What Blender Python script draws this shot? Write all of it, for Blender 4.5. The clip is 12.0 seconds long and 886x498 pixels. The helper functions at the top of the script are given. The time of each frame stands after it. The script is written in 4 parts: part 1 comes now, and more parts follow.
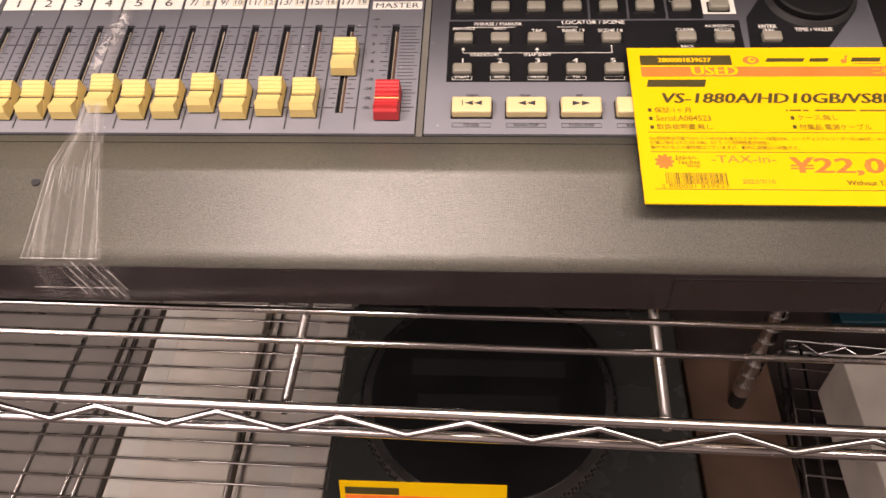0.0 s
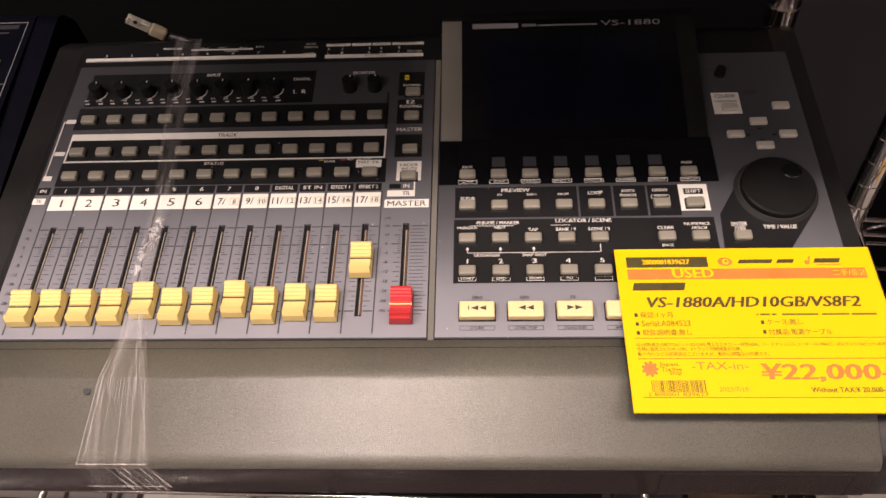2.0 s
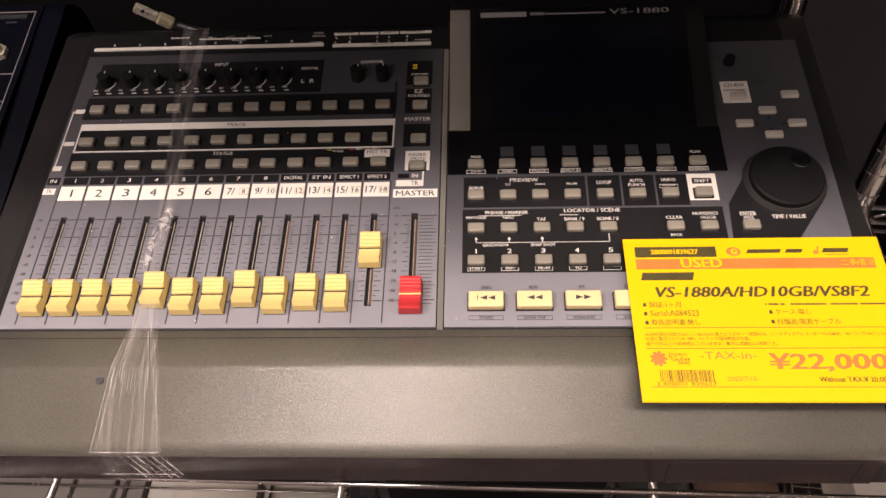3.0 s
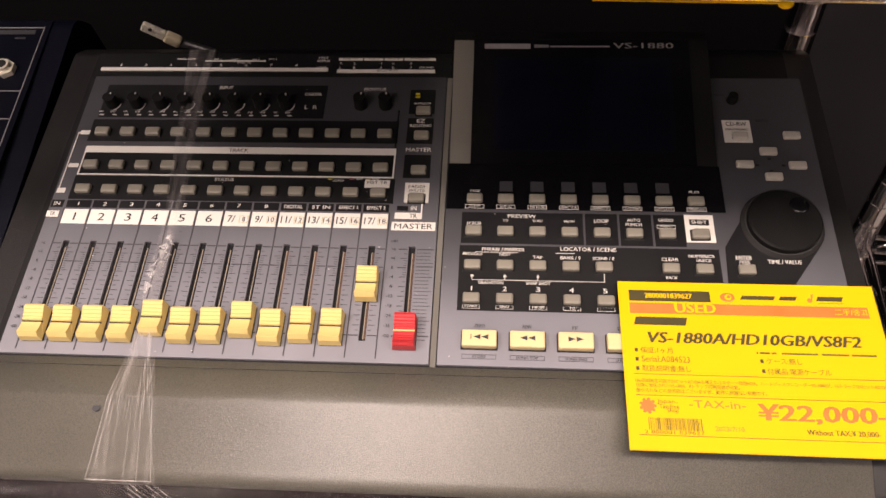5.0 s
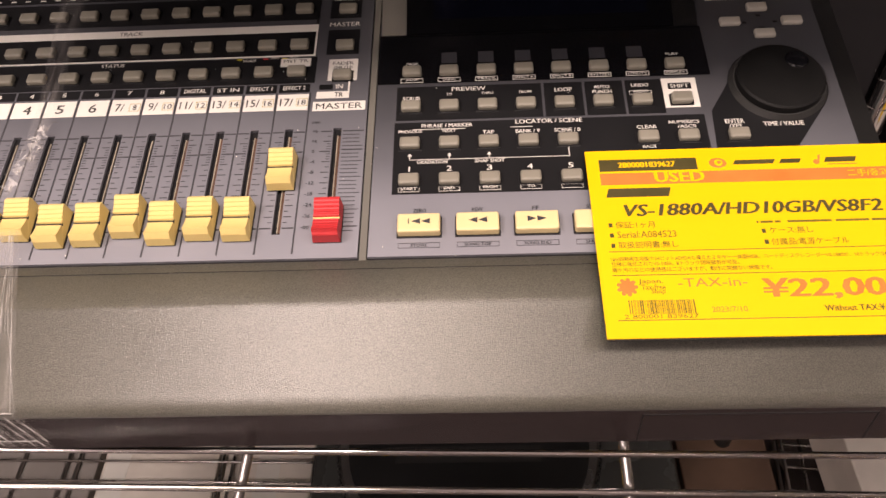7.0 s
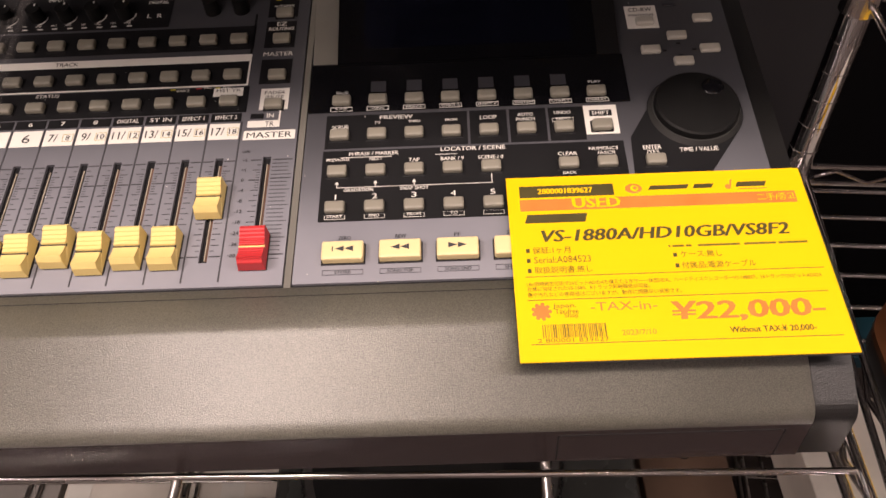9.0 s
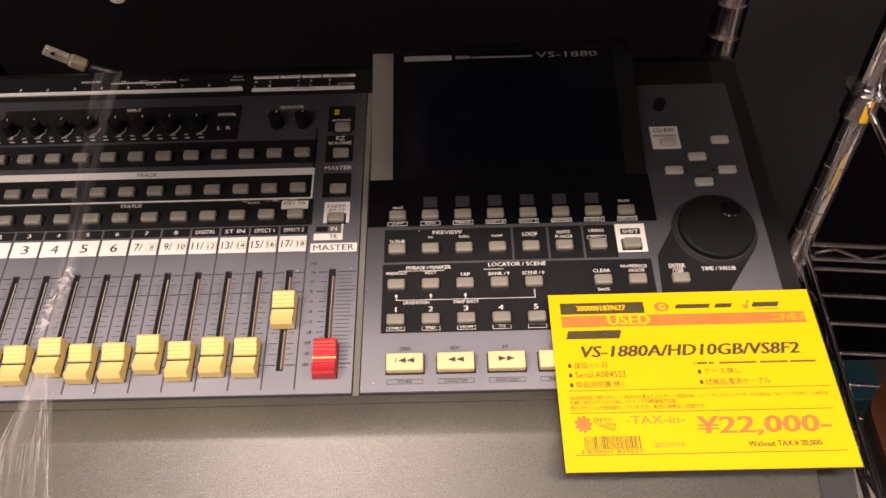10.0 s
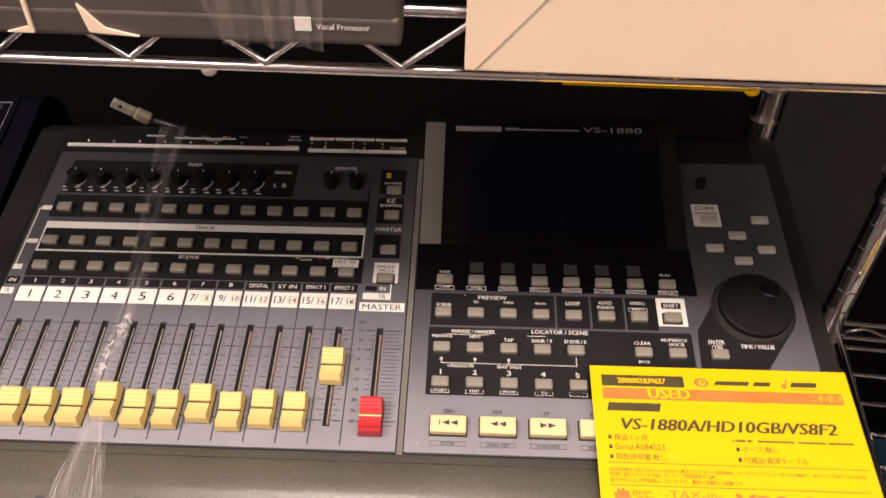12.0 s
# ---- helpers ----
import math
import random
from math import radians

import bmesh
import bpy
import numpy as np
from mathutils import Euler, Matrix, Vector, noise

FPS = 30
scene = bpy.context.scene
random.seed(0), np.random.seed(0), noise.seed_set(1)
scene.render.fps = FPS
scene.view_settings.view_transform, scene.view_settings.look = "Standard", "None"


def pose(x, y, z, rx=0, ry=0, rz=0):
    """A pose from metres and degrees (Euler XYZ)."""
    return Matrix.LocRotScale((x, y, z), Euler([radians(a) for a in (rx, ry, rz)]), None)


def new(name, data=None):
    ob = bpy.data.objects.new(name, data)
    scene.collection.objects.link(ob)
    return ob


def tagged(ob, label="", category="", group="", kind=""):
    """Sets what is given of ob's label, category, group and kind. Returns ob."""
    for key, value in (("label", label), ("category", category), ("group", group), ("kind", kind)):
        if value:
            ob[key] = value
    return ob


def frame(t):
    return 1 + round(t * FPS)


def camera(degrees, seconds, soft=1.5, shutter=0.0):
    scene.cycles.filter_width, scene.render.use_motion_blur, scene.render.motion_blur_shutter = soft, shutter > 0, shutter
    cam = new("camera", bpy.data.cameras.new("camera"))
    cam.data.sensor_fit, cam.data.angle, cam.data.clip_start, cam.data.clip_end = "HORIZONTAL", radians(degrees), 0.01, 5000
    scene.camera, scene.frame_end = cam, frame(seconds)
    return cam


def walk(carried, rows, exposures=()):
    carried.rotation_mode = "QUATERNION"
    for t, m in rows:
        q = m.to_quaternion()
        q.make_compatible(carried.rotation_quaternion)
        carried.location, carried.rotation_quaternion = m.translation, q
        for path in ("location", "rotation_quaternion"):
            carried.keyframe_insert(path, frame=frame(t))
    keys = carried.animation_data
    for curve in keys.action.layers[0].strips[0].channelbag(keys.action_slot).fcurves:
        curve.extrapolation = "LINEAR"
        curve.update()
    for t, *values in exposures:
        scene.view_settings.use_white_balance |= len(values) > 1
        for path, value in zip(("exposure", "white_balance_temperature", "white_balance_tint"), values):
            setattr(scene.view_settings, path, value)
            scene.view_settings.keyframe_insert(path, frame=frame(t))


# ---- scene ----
cam = camera(58.8, 12.0, shutter=0.5)
METRES, EYE, TILT, LEAN, TURN = 0.57, 1.02, -82.0, 3.8, 1.0
ROWS = [
    (0.0, 0.0, 0.0, 0.0, -1.34, 33.03, -2.07),
    (0.5, 0.0195, 0.0012, 0.0007, -1.19, 33.11, -1.42),
    (1.0, 0.0358, -0.028, 0.0355, -1.28, 33.91, -0.85),
    (1.5, -0.0026, -0.0784, 0.1091, -1.36, 34.48, -0.6),
    (2.0, -0.0218, -0.1578, 0.0962, -1.13, 34.17, -0.7),
    (2.5, -0.0318, -0.1583, 0.0951, -0.88, 33.75, -0.74),
    (4.5, -0.001, -0.1887, 0.1282, -1.1, 31.61, -2.09),
    (5.0, -0.0141, -0.1939, 0.137, -1.09, 32.22, -2.58),
    (5.5, 0.0083, -0.119, 0.1029, -1.08, 33.12, -2.52),
    (6.0, -0.0024, -0.0667, 0.1045, -0.96, 33.57, -1.88),
    (6.5, 0.0164, -0.0397, 0.1082, -0.95, 33.47, -0.85),
    (7.0, 0.028, -0.0127, 0.1151, -1.04, 33.08, 0.19),
    (9.0, 0.0762, -0.0329, 0.1161, -1.7, 33.91, 1.42),
    (9.5, 0.0295, -0.1201, 0.1472, -1.87, 34.2, 1.16),
    (10.0, 0.02, -0.1534, 0.1498, -2.44, 34.49, 1.16),
    (10.5, 0.1078, -0.145, 0.1486, -3.55, 34.18, 1.3),
    (11.0, 0.0609, -0.1667, 0.1519, -3.76, 36.36, 0.51),
    (11.5, -0.018, -0.171, 0.1483, -3.56, 37.16, -0.84),
    (12.0, -0.0125, -0.1818, 0.1457, -3.15, 38.18, -1.85),
]
walk(cam, [(t, pose(0, 0, EYE, TILT, LEAN, TURN) @ pose(METRES * x, METRES * y, METRES * z, 90 + pitch, roll, yaw)) for t, x, y, z, yaw, pitch, roll in ROWS])

# ---- world and light ----
world = bpy.data.worlds.new("world")
scene.world = world
world.use_nodes = True
world.node_tree.nodes["Background"].inputs[0].default_value = (1.0, 0.93, 0.88, 1)
world.node_tree.nodes["Background"].inputs[1].default_value = 0.05


def area_lamp(name, x, y, z, sx, sy, watts, col):
    d = bpy.data.lights.new(name, "AREA")
    d.shape, d.size, d.size_y, d.energy, d.color = "RECTANGLE", sx, sy, watts, col
    ob = new(name, d)
    ob.matrix_basis = pose(x, y, z)
    return ob


area_lamp("ceiling_light_spot", 0.13, -0.24, 2.60, 0.15, 0.15, 16, (1.0, 0.80, 0.69))
area_lamp("ceiling_light_row", -0.30, -0.16, 2.62, 2.80, 0.34, 40, (1.0, 0.79, 0.71))
# Unseen lamp added to lift the rear panel under the upper shelf.
area_lamp("fill_light_far", -1.0, -1.60, 2.60, 1.6, 0.35, 36, (1.0, 0.83, 0.80))
# Unseen side lamp, moved in to brighten the palm rest's left end.
area_lamp("fill_light_west", -1.2, -0.30, 2.60, 0.4, 0.6, 27, (1.0, 0.82, 0.78))
area_lamp("ceiling_light_east", 1.5, -0.35, 2.60, 0.4, 0.6, 17, (1.0, 0.82, 0.78))


# ---- materials ----
def material(name, col, rough=0.5, metal=0.0, grain=0.0, grain_scale=900.0, var=0.12, var_scale=14.0, spec=0.5, bump_dist=0.0004, coat=0.0, speck=0.0, detail=3.0):
    """A surface with stains at a large scale and grain at a small one."""
    m = bpy.data.materials.new(name)
    m.use_nodes = True
    nt = m.node_tree
    b = nt.nodes["Principled BSDF"]
    b.inputs["Roughness"].default_value = rough
    b.inputs["Metallic"].default_value = metal
    b.inputs["Specular IOR Level"].default_value = spec
    b.inputs["Coat Weight"].default_value = coat
    tc = nt.nodes.new("ShaderNodeTexCoord")
    big = nt.nodes.new("ShaderNodeTexNoise")
    big.inputs["Scale"].default_value, big.inputs["Detail"].default_value = var_scale, 6
    nt.links.new(tc.outputs["Object"], big.inputs["Vector"])
    ramp = nt.nodes.new("ShaderNodeMapRange")
    ramp.inputs["From Min"].default_value, ramp.inputs["From Max"].default_value = 0.3, 0.7
    ramp.inputs["To Min"].default_value, ramp.inputs["To Max"].default_value = 1 - var, 1 + var
    nt.links.new(big.outputs["Fac"], ramp.inputs["Value"])
    mul = nt.nodes.new("ShaderNodeMixRGB")
    mul.blend_type, mul.inputs[0].default_value = "MULTIPLY", 1.0
    mul.inputs[1].default_value = (*col, 1)
    nt.links.new(ramp.outputs[0], mul.inputs[2])
    nt.links.new(mul.outputs[0], b.inputs["Base Color"])
    rr = nt.nodes.new("ShaderNodeMapRange")
    rr.inputs["From Min"].default_value, rr.inputs["From Max"].default_value = 0.3, 0.7
    rr.inputs["To Min"].default_value, rr.inputs["To Max"].default_value = max(rough - 0.06, 0.02), rough + 0.06
    nt.links.new(big.outputs["Fac"], rr.inputs["Value"])
    nt.links.new(rr.outputs[0], b.inputs["Roughness"])
    if grain > 0:
        fine = nt.nodes.new("ShaderNodeTexNoise")
        fine.inputs["Scale"].default_value, fine.inputs["Detail"].default_value = grain_scale, detail
        nt.links.new(tc.outputs["Object"], fine.inputs["Vector"])
        bump = nt.nodes.new("ShaderNodeBump")
        bump.inputs["Strength"].default_value, bump.inputs["Distance"].default_value = grain, bump_dist
        nt.links.new(fine.outputs["Fac"], bump.inputs["Height"])
        nt.links.new(bump.outputs[0], b.inputs["Normal"])
        if speck > 0:
            sr = nt.nodes.new("ShaderNodeMapRange")
            sr.inputs["From Min"].default_value, sr.inputs["From Max"].default_value = 0.35, 0.65
            sr.inputs["To Min"].default_value, sr.inputs["To Max"].default_value = 1 - speck, 1 + speck
            nt.links.new(fine.outputs["Fac"], sr.inputs["Value"])
            sm = nt.nodes.new("ShaderNodeMixRGB")
            sm.blend_type, sm.inputs[0].default_value = "MULTIPLY", 1.0
            nt.links.new(mul.outputs[0], sm.inputs[1])
            nt.links.new(sr.outputs[0], sm.inputs[2])
            nt.links.new(sm.outputs[0], b.inputs["Base Color"])
    return m


M_PALM = material("grained_grey_plastic", (0.114, 0.111, 0.090), 0.33, grain=0.7, grain_scale=2100, var=0.14, var_scale=11, spec=0.9, speck=0.55, detail=2.0, bump_dist=0.00042)
M_PALM.node_tree.nodes["Principled BSDF"].inputs["IOR"].default_value = 1.7
M_CHEEK = material("grey_cheek_plastic", (0.0075, 0.0073, 0.0072), 0.36, spec=0.5, grain=0.35, grain_scale=2200, var=0.12, speck=0.2, detail=1.0)
M_CASE = material("dark_case_plastic", (0.0075, 0.0073, 0.0076), 0.48, spec=0.25, grain=0.5, grain_scale=900, var=0.12)
M_FRONT = material("front_case_plastic", (0.026, 0.019, 0.019), 0.24, grain=0.12, grain_scale=900, var=0.15)
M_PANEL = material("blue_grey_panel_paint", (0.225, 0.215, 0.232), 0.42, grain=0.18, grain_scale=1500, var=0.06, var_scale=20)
M_PANEL_SHADED = material("control_panel_paint_with_shade", (0.225, 0.215, 0.232), 0.42, grain=0.18, grain_scale=1500, var=0.06, var_scale=20)


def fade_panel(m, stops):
    """Ramps the panel paint from light grey at the near edge to charcoal at the rear."""
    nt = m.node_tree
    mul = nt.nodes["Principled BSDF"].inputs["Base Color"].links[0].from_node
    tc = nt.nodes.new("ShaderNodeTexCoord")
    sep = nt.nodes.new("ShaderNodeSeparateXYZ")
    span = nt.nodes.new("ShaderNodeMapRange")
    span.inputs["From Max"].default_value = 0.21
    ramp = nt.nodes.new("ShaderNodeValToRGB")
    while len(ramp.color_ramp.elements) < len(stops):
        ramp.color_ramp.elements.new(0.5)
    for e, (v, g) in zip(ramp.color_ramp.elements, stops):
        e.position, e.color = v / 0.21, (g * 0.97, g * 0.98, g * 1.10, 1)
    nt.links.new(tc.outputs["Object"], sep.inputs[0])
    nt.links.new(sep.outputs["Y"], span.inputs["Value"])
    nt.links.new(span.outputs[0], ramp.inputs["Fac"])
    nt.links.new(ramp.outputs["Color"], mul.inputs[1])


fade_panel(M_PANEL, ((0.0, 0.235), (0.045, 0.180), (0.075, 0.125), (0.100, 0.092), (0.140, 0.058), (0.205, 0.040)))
# Steeper ramp here: shade under the upper shelf is painted in with the fade.
fade_panel(M_PANEL_SHADED, ((0.0, 0.235), (0.030, 0.195), (0.055, 0.105), (0.080, 0.062), (0.120, 0.050), (0.205, 0.046)))
M_BLACKPRINT = material("black_panel_print", (0.007, 0.007, 0.008), 0.45, spec=0.3, grain=0.1, grain_scale=1500, var=0.15)
M_WHITEPRINT = material("white_panel_print", (0.70, 0.68, 0.62), 0.55, var=0.05)
M_GREYPRINT = material("grey_panel_print", (0.035, 0.035, 0.040), 0.5, var=0.05)
M_DARK = material("slot_black", (0.006, 0.006, 0.006), 0.6, var=0.1)
# Lighter than the other keys, partly painting in brighter light near the cursor.
M_CURSOR = material("light_grey_button", (0.46, 0.44, 0.38), 0.5, grain=0.15, grain_scale=1500, var=0.10, var_scale=60)
M_BUTTON = material("warm_grey_button", (0.225, 0.212, 0.170), 0.5, grain=0.15, grain_scale=1500, var=0.10, var_scale=60)
M_CREAM = material("cream_yellow_cap", (0.68, 0.53, 0.20), 0.50, spec=0.35, grain=0.15, grain_scale=1400, var=0.05, var_scale=60)
M_TRANSPORT = material("cream_button", (0.72, 0.58, 0.30), 0.45, grain=0.12, grain_scale=900, var=0.05, var_scale=60)
M_RED = material("red_cap", (0.50, 0.030, 0.034), 0.45, grain=0.15, grain_scale=700, var=0.08, var_scale=60)


def rib(m, period, strength):
    """Fine ribs across a cap, along its length."""
    nt = m.node_tree
    old = nt.nodes["Bump"]
    wave = nt.nodes.new("ShaderNodeTexWave")
    wave.wave_type, wave.bands_direction = "BANDS", "Y"
    wave.inputs["Scale"].default_value = 0.314 / period
    tc = nt.nodes.new("ShaderNodeTexCoord")
    nt.links.new(tc.outputs["Object"], wave.inputs["Vector"])
    b = nt.nodes.new("ShaderNodeBump")
    b.inputs["Strength"].default_value, b.inputs["Distance"].default_value = strength, 0.0003
    nt.links.new(wave.outputs["Fac"], b.inputs["Height"])
    nt.links.new(old.outputs[0], b.inputs["Normal"])
    nt.links.new(b.outputs[0], nt.nodes["Principled BSDF"].inputs["Normal"])


rib(M_RED, 0.0017, 0.8)
M_KNOB = material("black_knob_rubber", (0.007, 0.007, 0.007), 0.5, spec=0.14, grain=0.2, grain_scale=900, var=0.2, var_scale=50)
M_GLASS_BLACK = material("gloss_black_bezel", (0.004, 0.004, 0.005), 0.16, var=0.1, spec=0.25)
M_LCD = material("dead_lcd", (0.003, 0.0035, 0.008), 0.12, var=0.25, var_scale=30, spec=0.3)
M_BEVEL = material("grey_bezel_edge", (0.135, 0.130, 0.112), 0.45, grain=0.4, grain_scale=900, var=0.08)
M_YELLOW = material("yellow_card_stock", (0.81, 0.50, 0.0), 0.55, spec=0.2, grain=0.08, grain_scale=300, var=0.03, var_scale=12)
M_ORANGE = material("orange_ink", (0.84, 0.18, 0.03), 0.5, var=0.10, var_scale=80)
M_INK = material("black_ink", (0.062, 0.050, 0.012), 0.5, var=0.2, var_scale=80)
M_GREENINK = material("faded_olive_ink", (0.36, 0.29, 0.01), 0.5, var=0.15, var_scale=80)
M_CARDBACK = material("black_card_holder", (0.010, 0.010, 0.010), 0.4, var=0.2)
M_CHROME = material("chrome_wire", (0.84, 0.82, 0.82), 0.17, metal=1.0, grain=0.10, grain_scale=160, var=0.05)
M_POST = material("polished_chrome_tube", (0.88, 0.86, 0.86), 0.06, metal=1.0, grain=0.05, grain_scale=90, var=0.05)
M_BRACE = material("darker_chrome_wire", (0.60, 0.57, 0.58), 0.13, metal=1.0, grain=0.12, grain_scale=160, var=0.15)
M_CHROME_DULL = material("dull_chrome_wire", (0.42, 0.40, 0.38), 0.28, metal=1.0, grain=0.1, grain_scale=160, var=0.2)
M_WALL_BLACK = material("black_wall_paint", (0.0024, 0.0022, 0.0028), 0.8, spec=0.06, grain=0.3, grain_scale=60, var=0.3, var_scale=3)
M_WALL = material("greige_wall_paint", (0.34, 0.30, 0.285), 0.8, grain=0.2, grain_scale=90, var=0.05, var_scale=2)
M_CEIL = material("white_ceiling_paint", (0.75, 0.72, 0.68), 0.85, grain=0.2, grain_scale=60, var=0.04, var_scale=2)
M_FLOOR = material("dark_brown_floor_boards", (0.040, 0.030, 0.026), 0.5, grain=0.3, grain_scale=120, var=0.35, var_scale=7)
M_PALE = material("pale_grey_carton", (0.70, 0.65, 0.57), 0.7, grain=0.25, grain_scale=200, var=0.22, var_scale=8)
M_PALE_GREY = material("mid_grey_carton", (0.24, 0.22, 0.20), 0.7, grain=0.25, grain_scale=200, var=0.15, var_scale=8)
M_CREAMCARTON = material("cream_carton", (0.81, 0.66, 0.49), 0.6, grain=0.15, grain_scale=200, var=0.04, var_scale=6)
M_WALNUT = material("walnut_veneer", (0.050, 0.018, 0.006), 0.35, grain=0.2, grain_scale=180, var=0.4, var_scale=16)
M_NAVY = material("navy_black_enamel", (0.0018, 0.0024, 0.0065), 0.45, spec=0.12, grain=0.25, grain_scale=900, var=0.15)
M_SILVER = material("nickel_plate", (0.76, 0.72, 0.60), 0.30, metal=0.35, var=0.1, var_scale=90)
M_WHITEPLASTIC = material("white_plastic", (0.68, 0.66, 0.60), 0.4, var=0.05)
M_TURN = material("grey_turntable_top", (0.045, 0.047, 0.044), 0.25, grain=0.3, grain_scale=700, var=0.1)
M_BLACKPLASTIC = material("black_moulded_plastic", (0.010, 0.010, 0.010), 0.42, grain=0.3, grain_scale=700, var=0.2)
M_TEAL = material("teal_carton", (0.010, 0.055, 0.078), 0.5, var=0.15)
M_LED = material("amber_lens", (0.55, 0.45, 0.02), 0.3, var=0.05)
M_COPPER = material("brown_fader_track", (0.095, 0.050, 0.030), 0.5, grain=0.2, grain_scale=500, var=0.25, var_scale=60)


M_RAIL = material("dull_fader_rail", (0.30, 0.26, 0.20), 0.4, var=0.2, var_scale=60)


M_SLEEVE = material("dark_brown_sleeve", (0.070, 0.058, 0.053), 0.5, grain=0.3, grain_scale=500, var=0.2, var_scale=20)
M_SKIRT = material("dark_grey_skirt", (0.022, 0.022, 0.021), 0.45, grain=0.2, grain_scale=900, var=0.1)
M_CHARCOAL = material("charcoal_wall_panel", (0.020, 0.0195, 0.0215), 0.7, spec=0.2, grain=0.3, grain_scale=90, var=0.2, var_scale=4)
M_MARK = material("pale_grey_mark", (0.25, 0.245, 0.25), 0.45, var=0.05)
M_BOARD = material("brown_board", (0.085, 0.050, 0.032), 0.5, grain=0.3, grain_scale=120, var=0.35, var_scale=7)


M_GRIP = material("aged_cream_plastic", (0.42, 0.37, 0.25), 0.4, var=0.15, var_scale=60)


M_OLIVE = material("olive_print_ink", (0.14, 0.105, 0.010), 0.5, var=0.2, var_scale=80)


def tape_material(name, clear, tint, streak):
    """Clear plastic film: mostly see-through, glossy, with streaked wrinkles that run along it."""
    m = bpy.data.materials.new(name)
    m.use_nodes = True
    nt = m.node_tree
    nt.nodes.remove(nt.nodes["Principled BSDF"])
    out = nt.nodes["Material Output"]
    see = nt.nodes.new("ShaderNodeBsdfTransparent")
    film = nt.nodes.new("ShaderNodeBsdfPrincipled")
    film.inputs["Base Color"].default_value = (*tint, 1)
    film.inputs["Roughness"].default_value = 0.22
    tc = nt.nodes.new("ShaderNodeTexCoord")
    mp = nt.nodes.new("ShaderNodeMapping")
    mp.inputs["Scale"].default_value = (300, 12, 12)
    nz = nt.nodes.new("ShaderNodeTexNoise")
    nz.inputs["Scale"].default_value, nz.inputs["Detail"].default_value = 1.0, 4
    nt.links.new(tc.outputs["Object"], mp.inputs["Vector"])
    nt.links.new(mp.outputs[0], nz.inputs["Vector"])
    mr = nt.nodes.new("ShaderNodeMapRange")
    mr.inputs["From Min"].default_value, mr.inputs["From Max"].default_value = 0.45, 0.78
    mr.inputs["To Min"].default_value, mr.inputs["To Max"].default_value = clear, clear + streak
    nt.links.new(nz.outputs["Fac"], mr.inputs["Value"])
    bump = nt.nodes.new("ShaderNodeBump")
    bump.inputs["Strength"].default_value, bump.inputs["Distance"].default_value = 0.6, 0.001
    nt.links.new(nz.outputs["Fac"], bump.inputs["Height"])
    nt.links.new(bump.outputs[0], film.inputs["Normal"])
    mix = nt.nodes.new("ShaderNodeMixShader")
    nt.links.new(mr.outputs[0], mix.inputs[0])
    nt.links.new(see.outputs[0], mix.inputs[1])
    nt.links.new(film.outputs[0], mix.inputs[2])
    nt.links.new(mix.outputs[0], out.inputs["Surface"])
    return m


M_TAPE = tape_material("clear_tape", 0.03, (0.75, 0.70, 0.66), 0.15)
M_CRINKLE = tape_material("crumpled_clear_tape", 0.18, (0.80, 0.78, 0.75), 0.50)


# ---- mesh helpers ----
def mesh_of(name, bm, smooth=False):
    me = bpy.data.meshes.new(name)
    bm.normal_update()
    bm.to_mesh(me)
    bm.free()
    if smooth:
        for p in me.polygons:
            p.use_smooth = len(p.vertices) <= 4
    return me


def part(name, geo, mat, parent=None, label="", at=(0, 0, 0), smooth=False):
    """One mesh object under a thing or a part; geo is a bmesh or a mesh to share."""
    me = mesh_of(name, geo, smooth) if isinstance(geo, bmesh.types.BMesh) else geo
    if not me.materials:
        me.materials.append(mat)
    ob = new(name, me)
    ob.location = at
    if parent is not None:
        ob.parent = parent
    return tagged(ob, label)


def thing(name, m, label, category, group="", kind=""):
    ob = new(name)
    ob.empty_display_size = 0.05
    ob.matrix_basis = m
    return tagged(ob, label, category, group, kind)


def box(bm, lo, hi, bevel=0.0, seg=2):
    r = bmesh.ops.create_cube(bm, size=1)
    c = [(a + b) / 2 for a, b in zip(lo, hi)]
    s = [b - a for a, b in zip(lo, hi)]
    for v in r["verts"]:
        v.co = Vector([c[i] + v.co[i] * s[i] for i in range(3)])
    if bevel > 0:
        edges = {e for v in r["verts"] for e in v.link_edges}
        bmesh.ops.bevel(bm, geom=list(edges), offset=bevel, segments=seg, affect="EDGES", profile=0.5)
    return bm


def boxes(items, bevel=0.0):
    bm = bmesh.new()
    for lo, hi in items:
        box(bm, lo, hi, bevel)
    return bm


def rod(bm, a, b, r, seg=10):
    a, b = Vector(a), Vector(b)
    d = b - a
    q = d.to_track_quat("Z", "Y").to_matrix().to_4x4()
    bmesh.ops.create_cone(bm, cap_ends=True, segments=seg, radius1=r, radius2=r, depth=d.length, matrix=Matrix.Translation((a + b) / 2) @ q)
    return bm


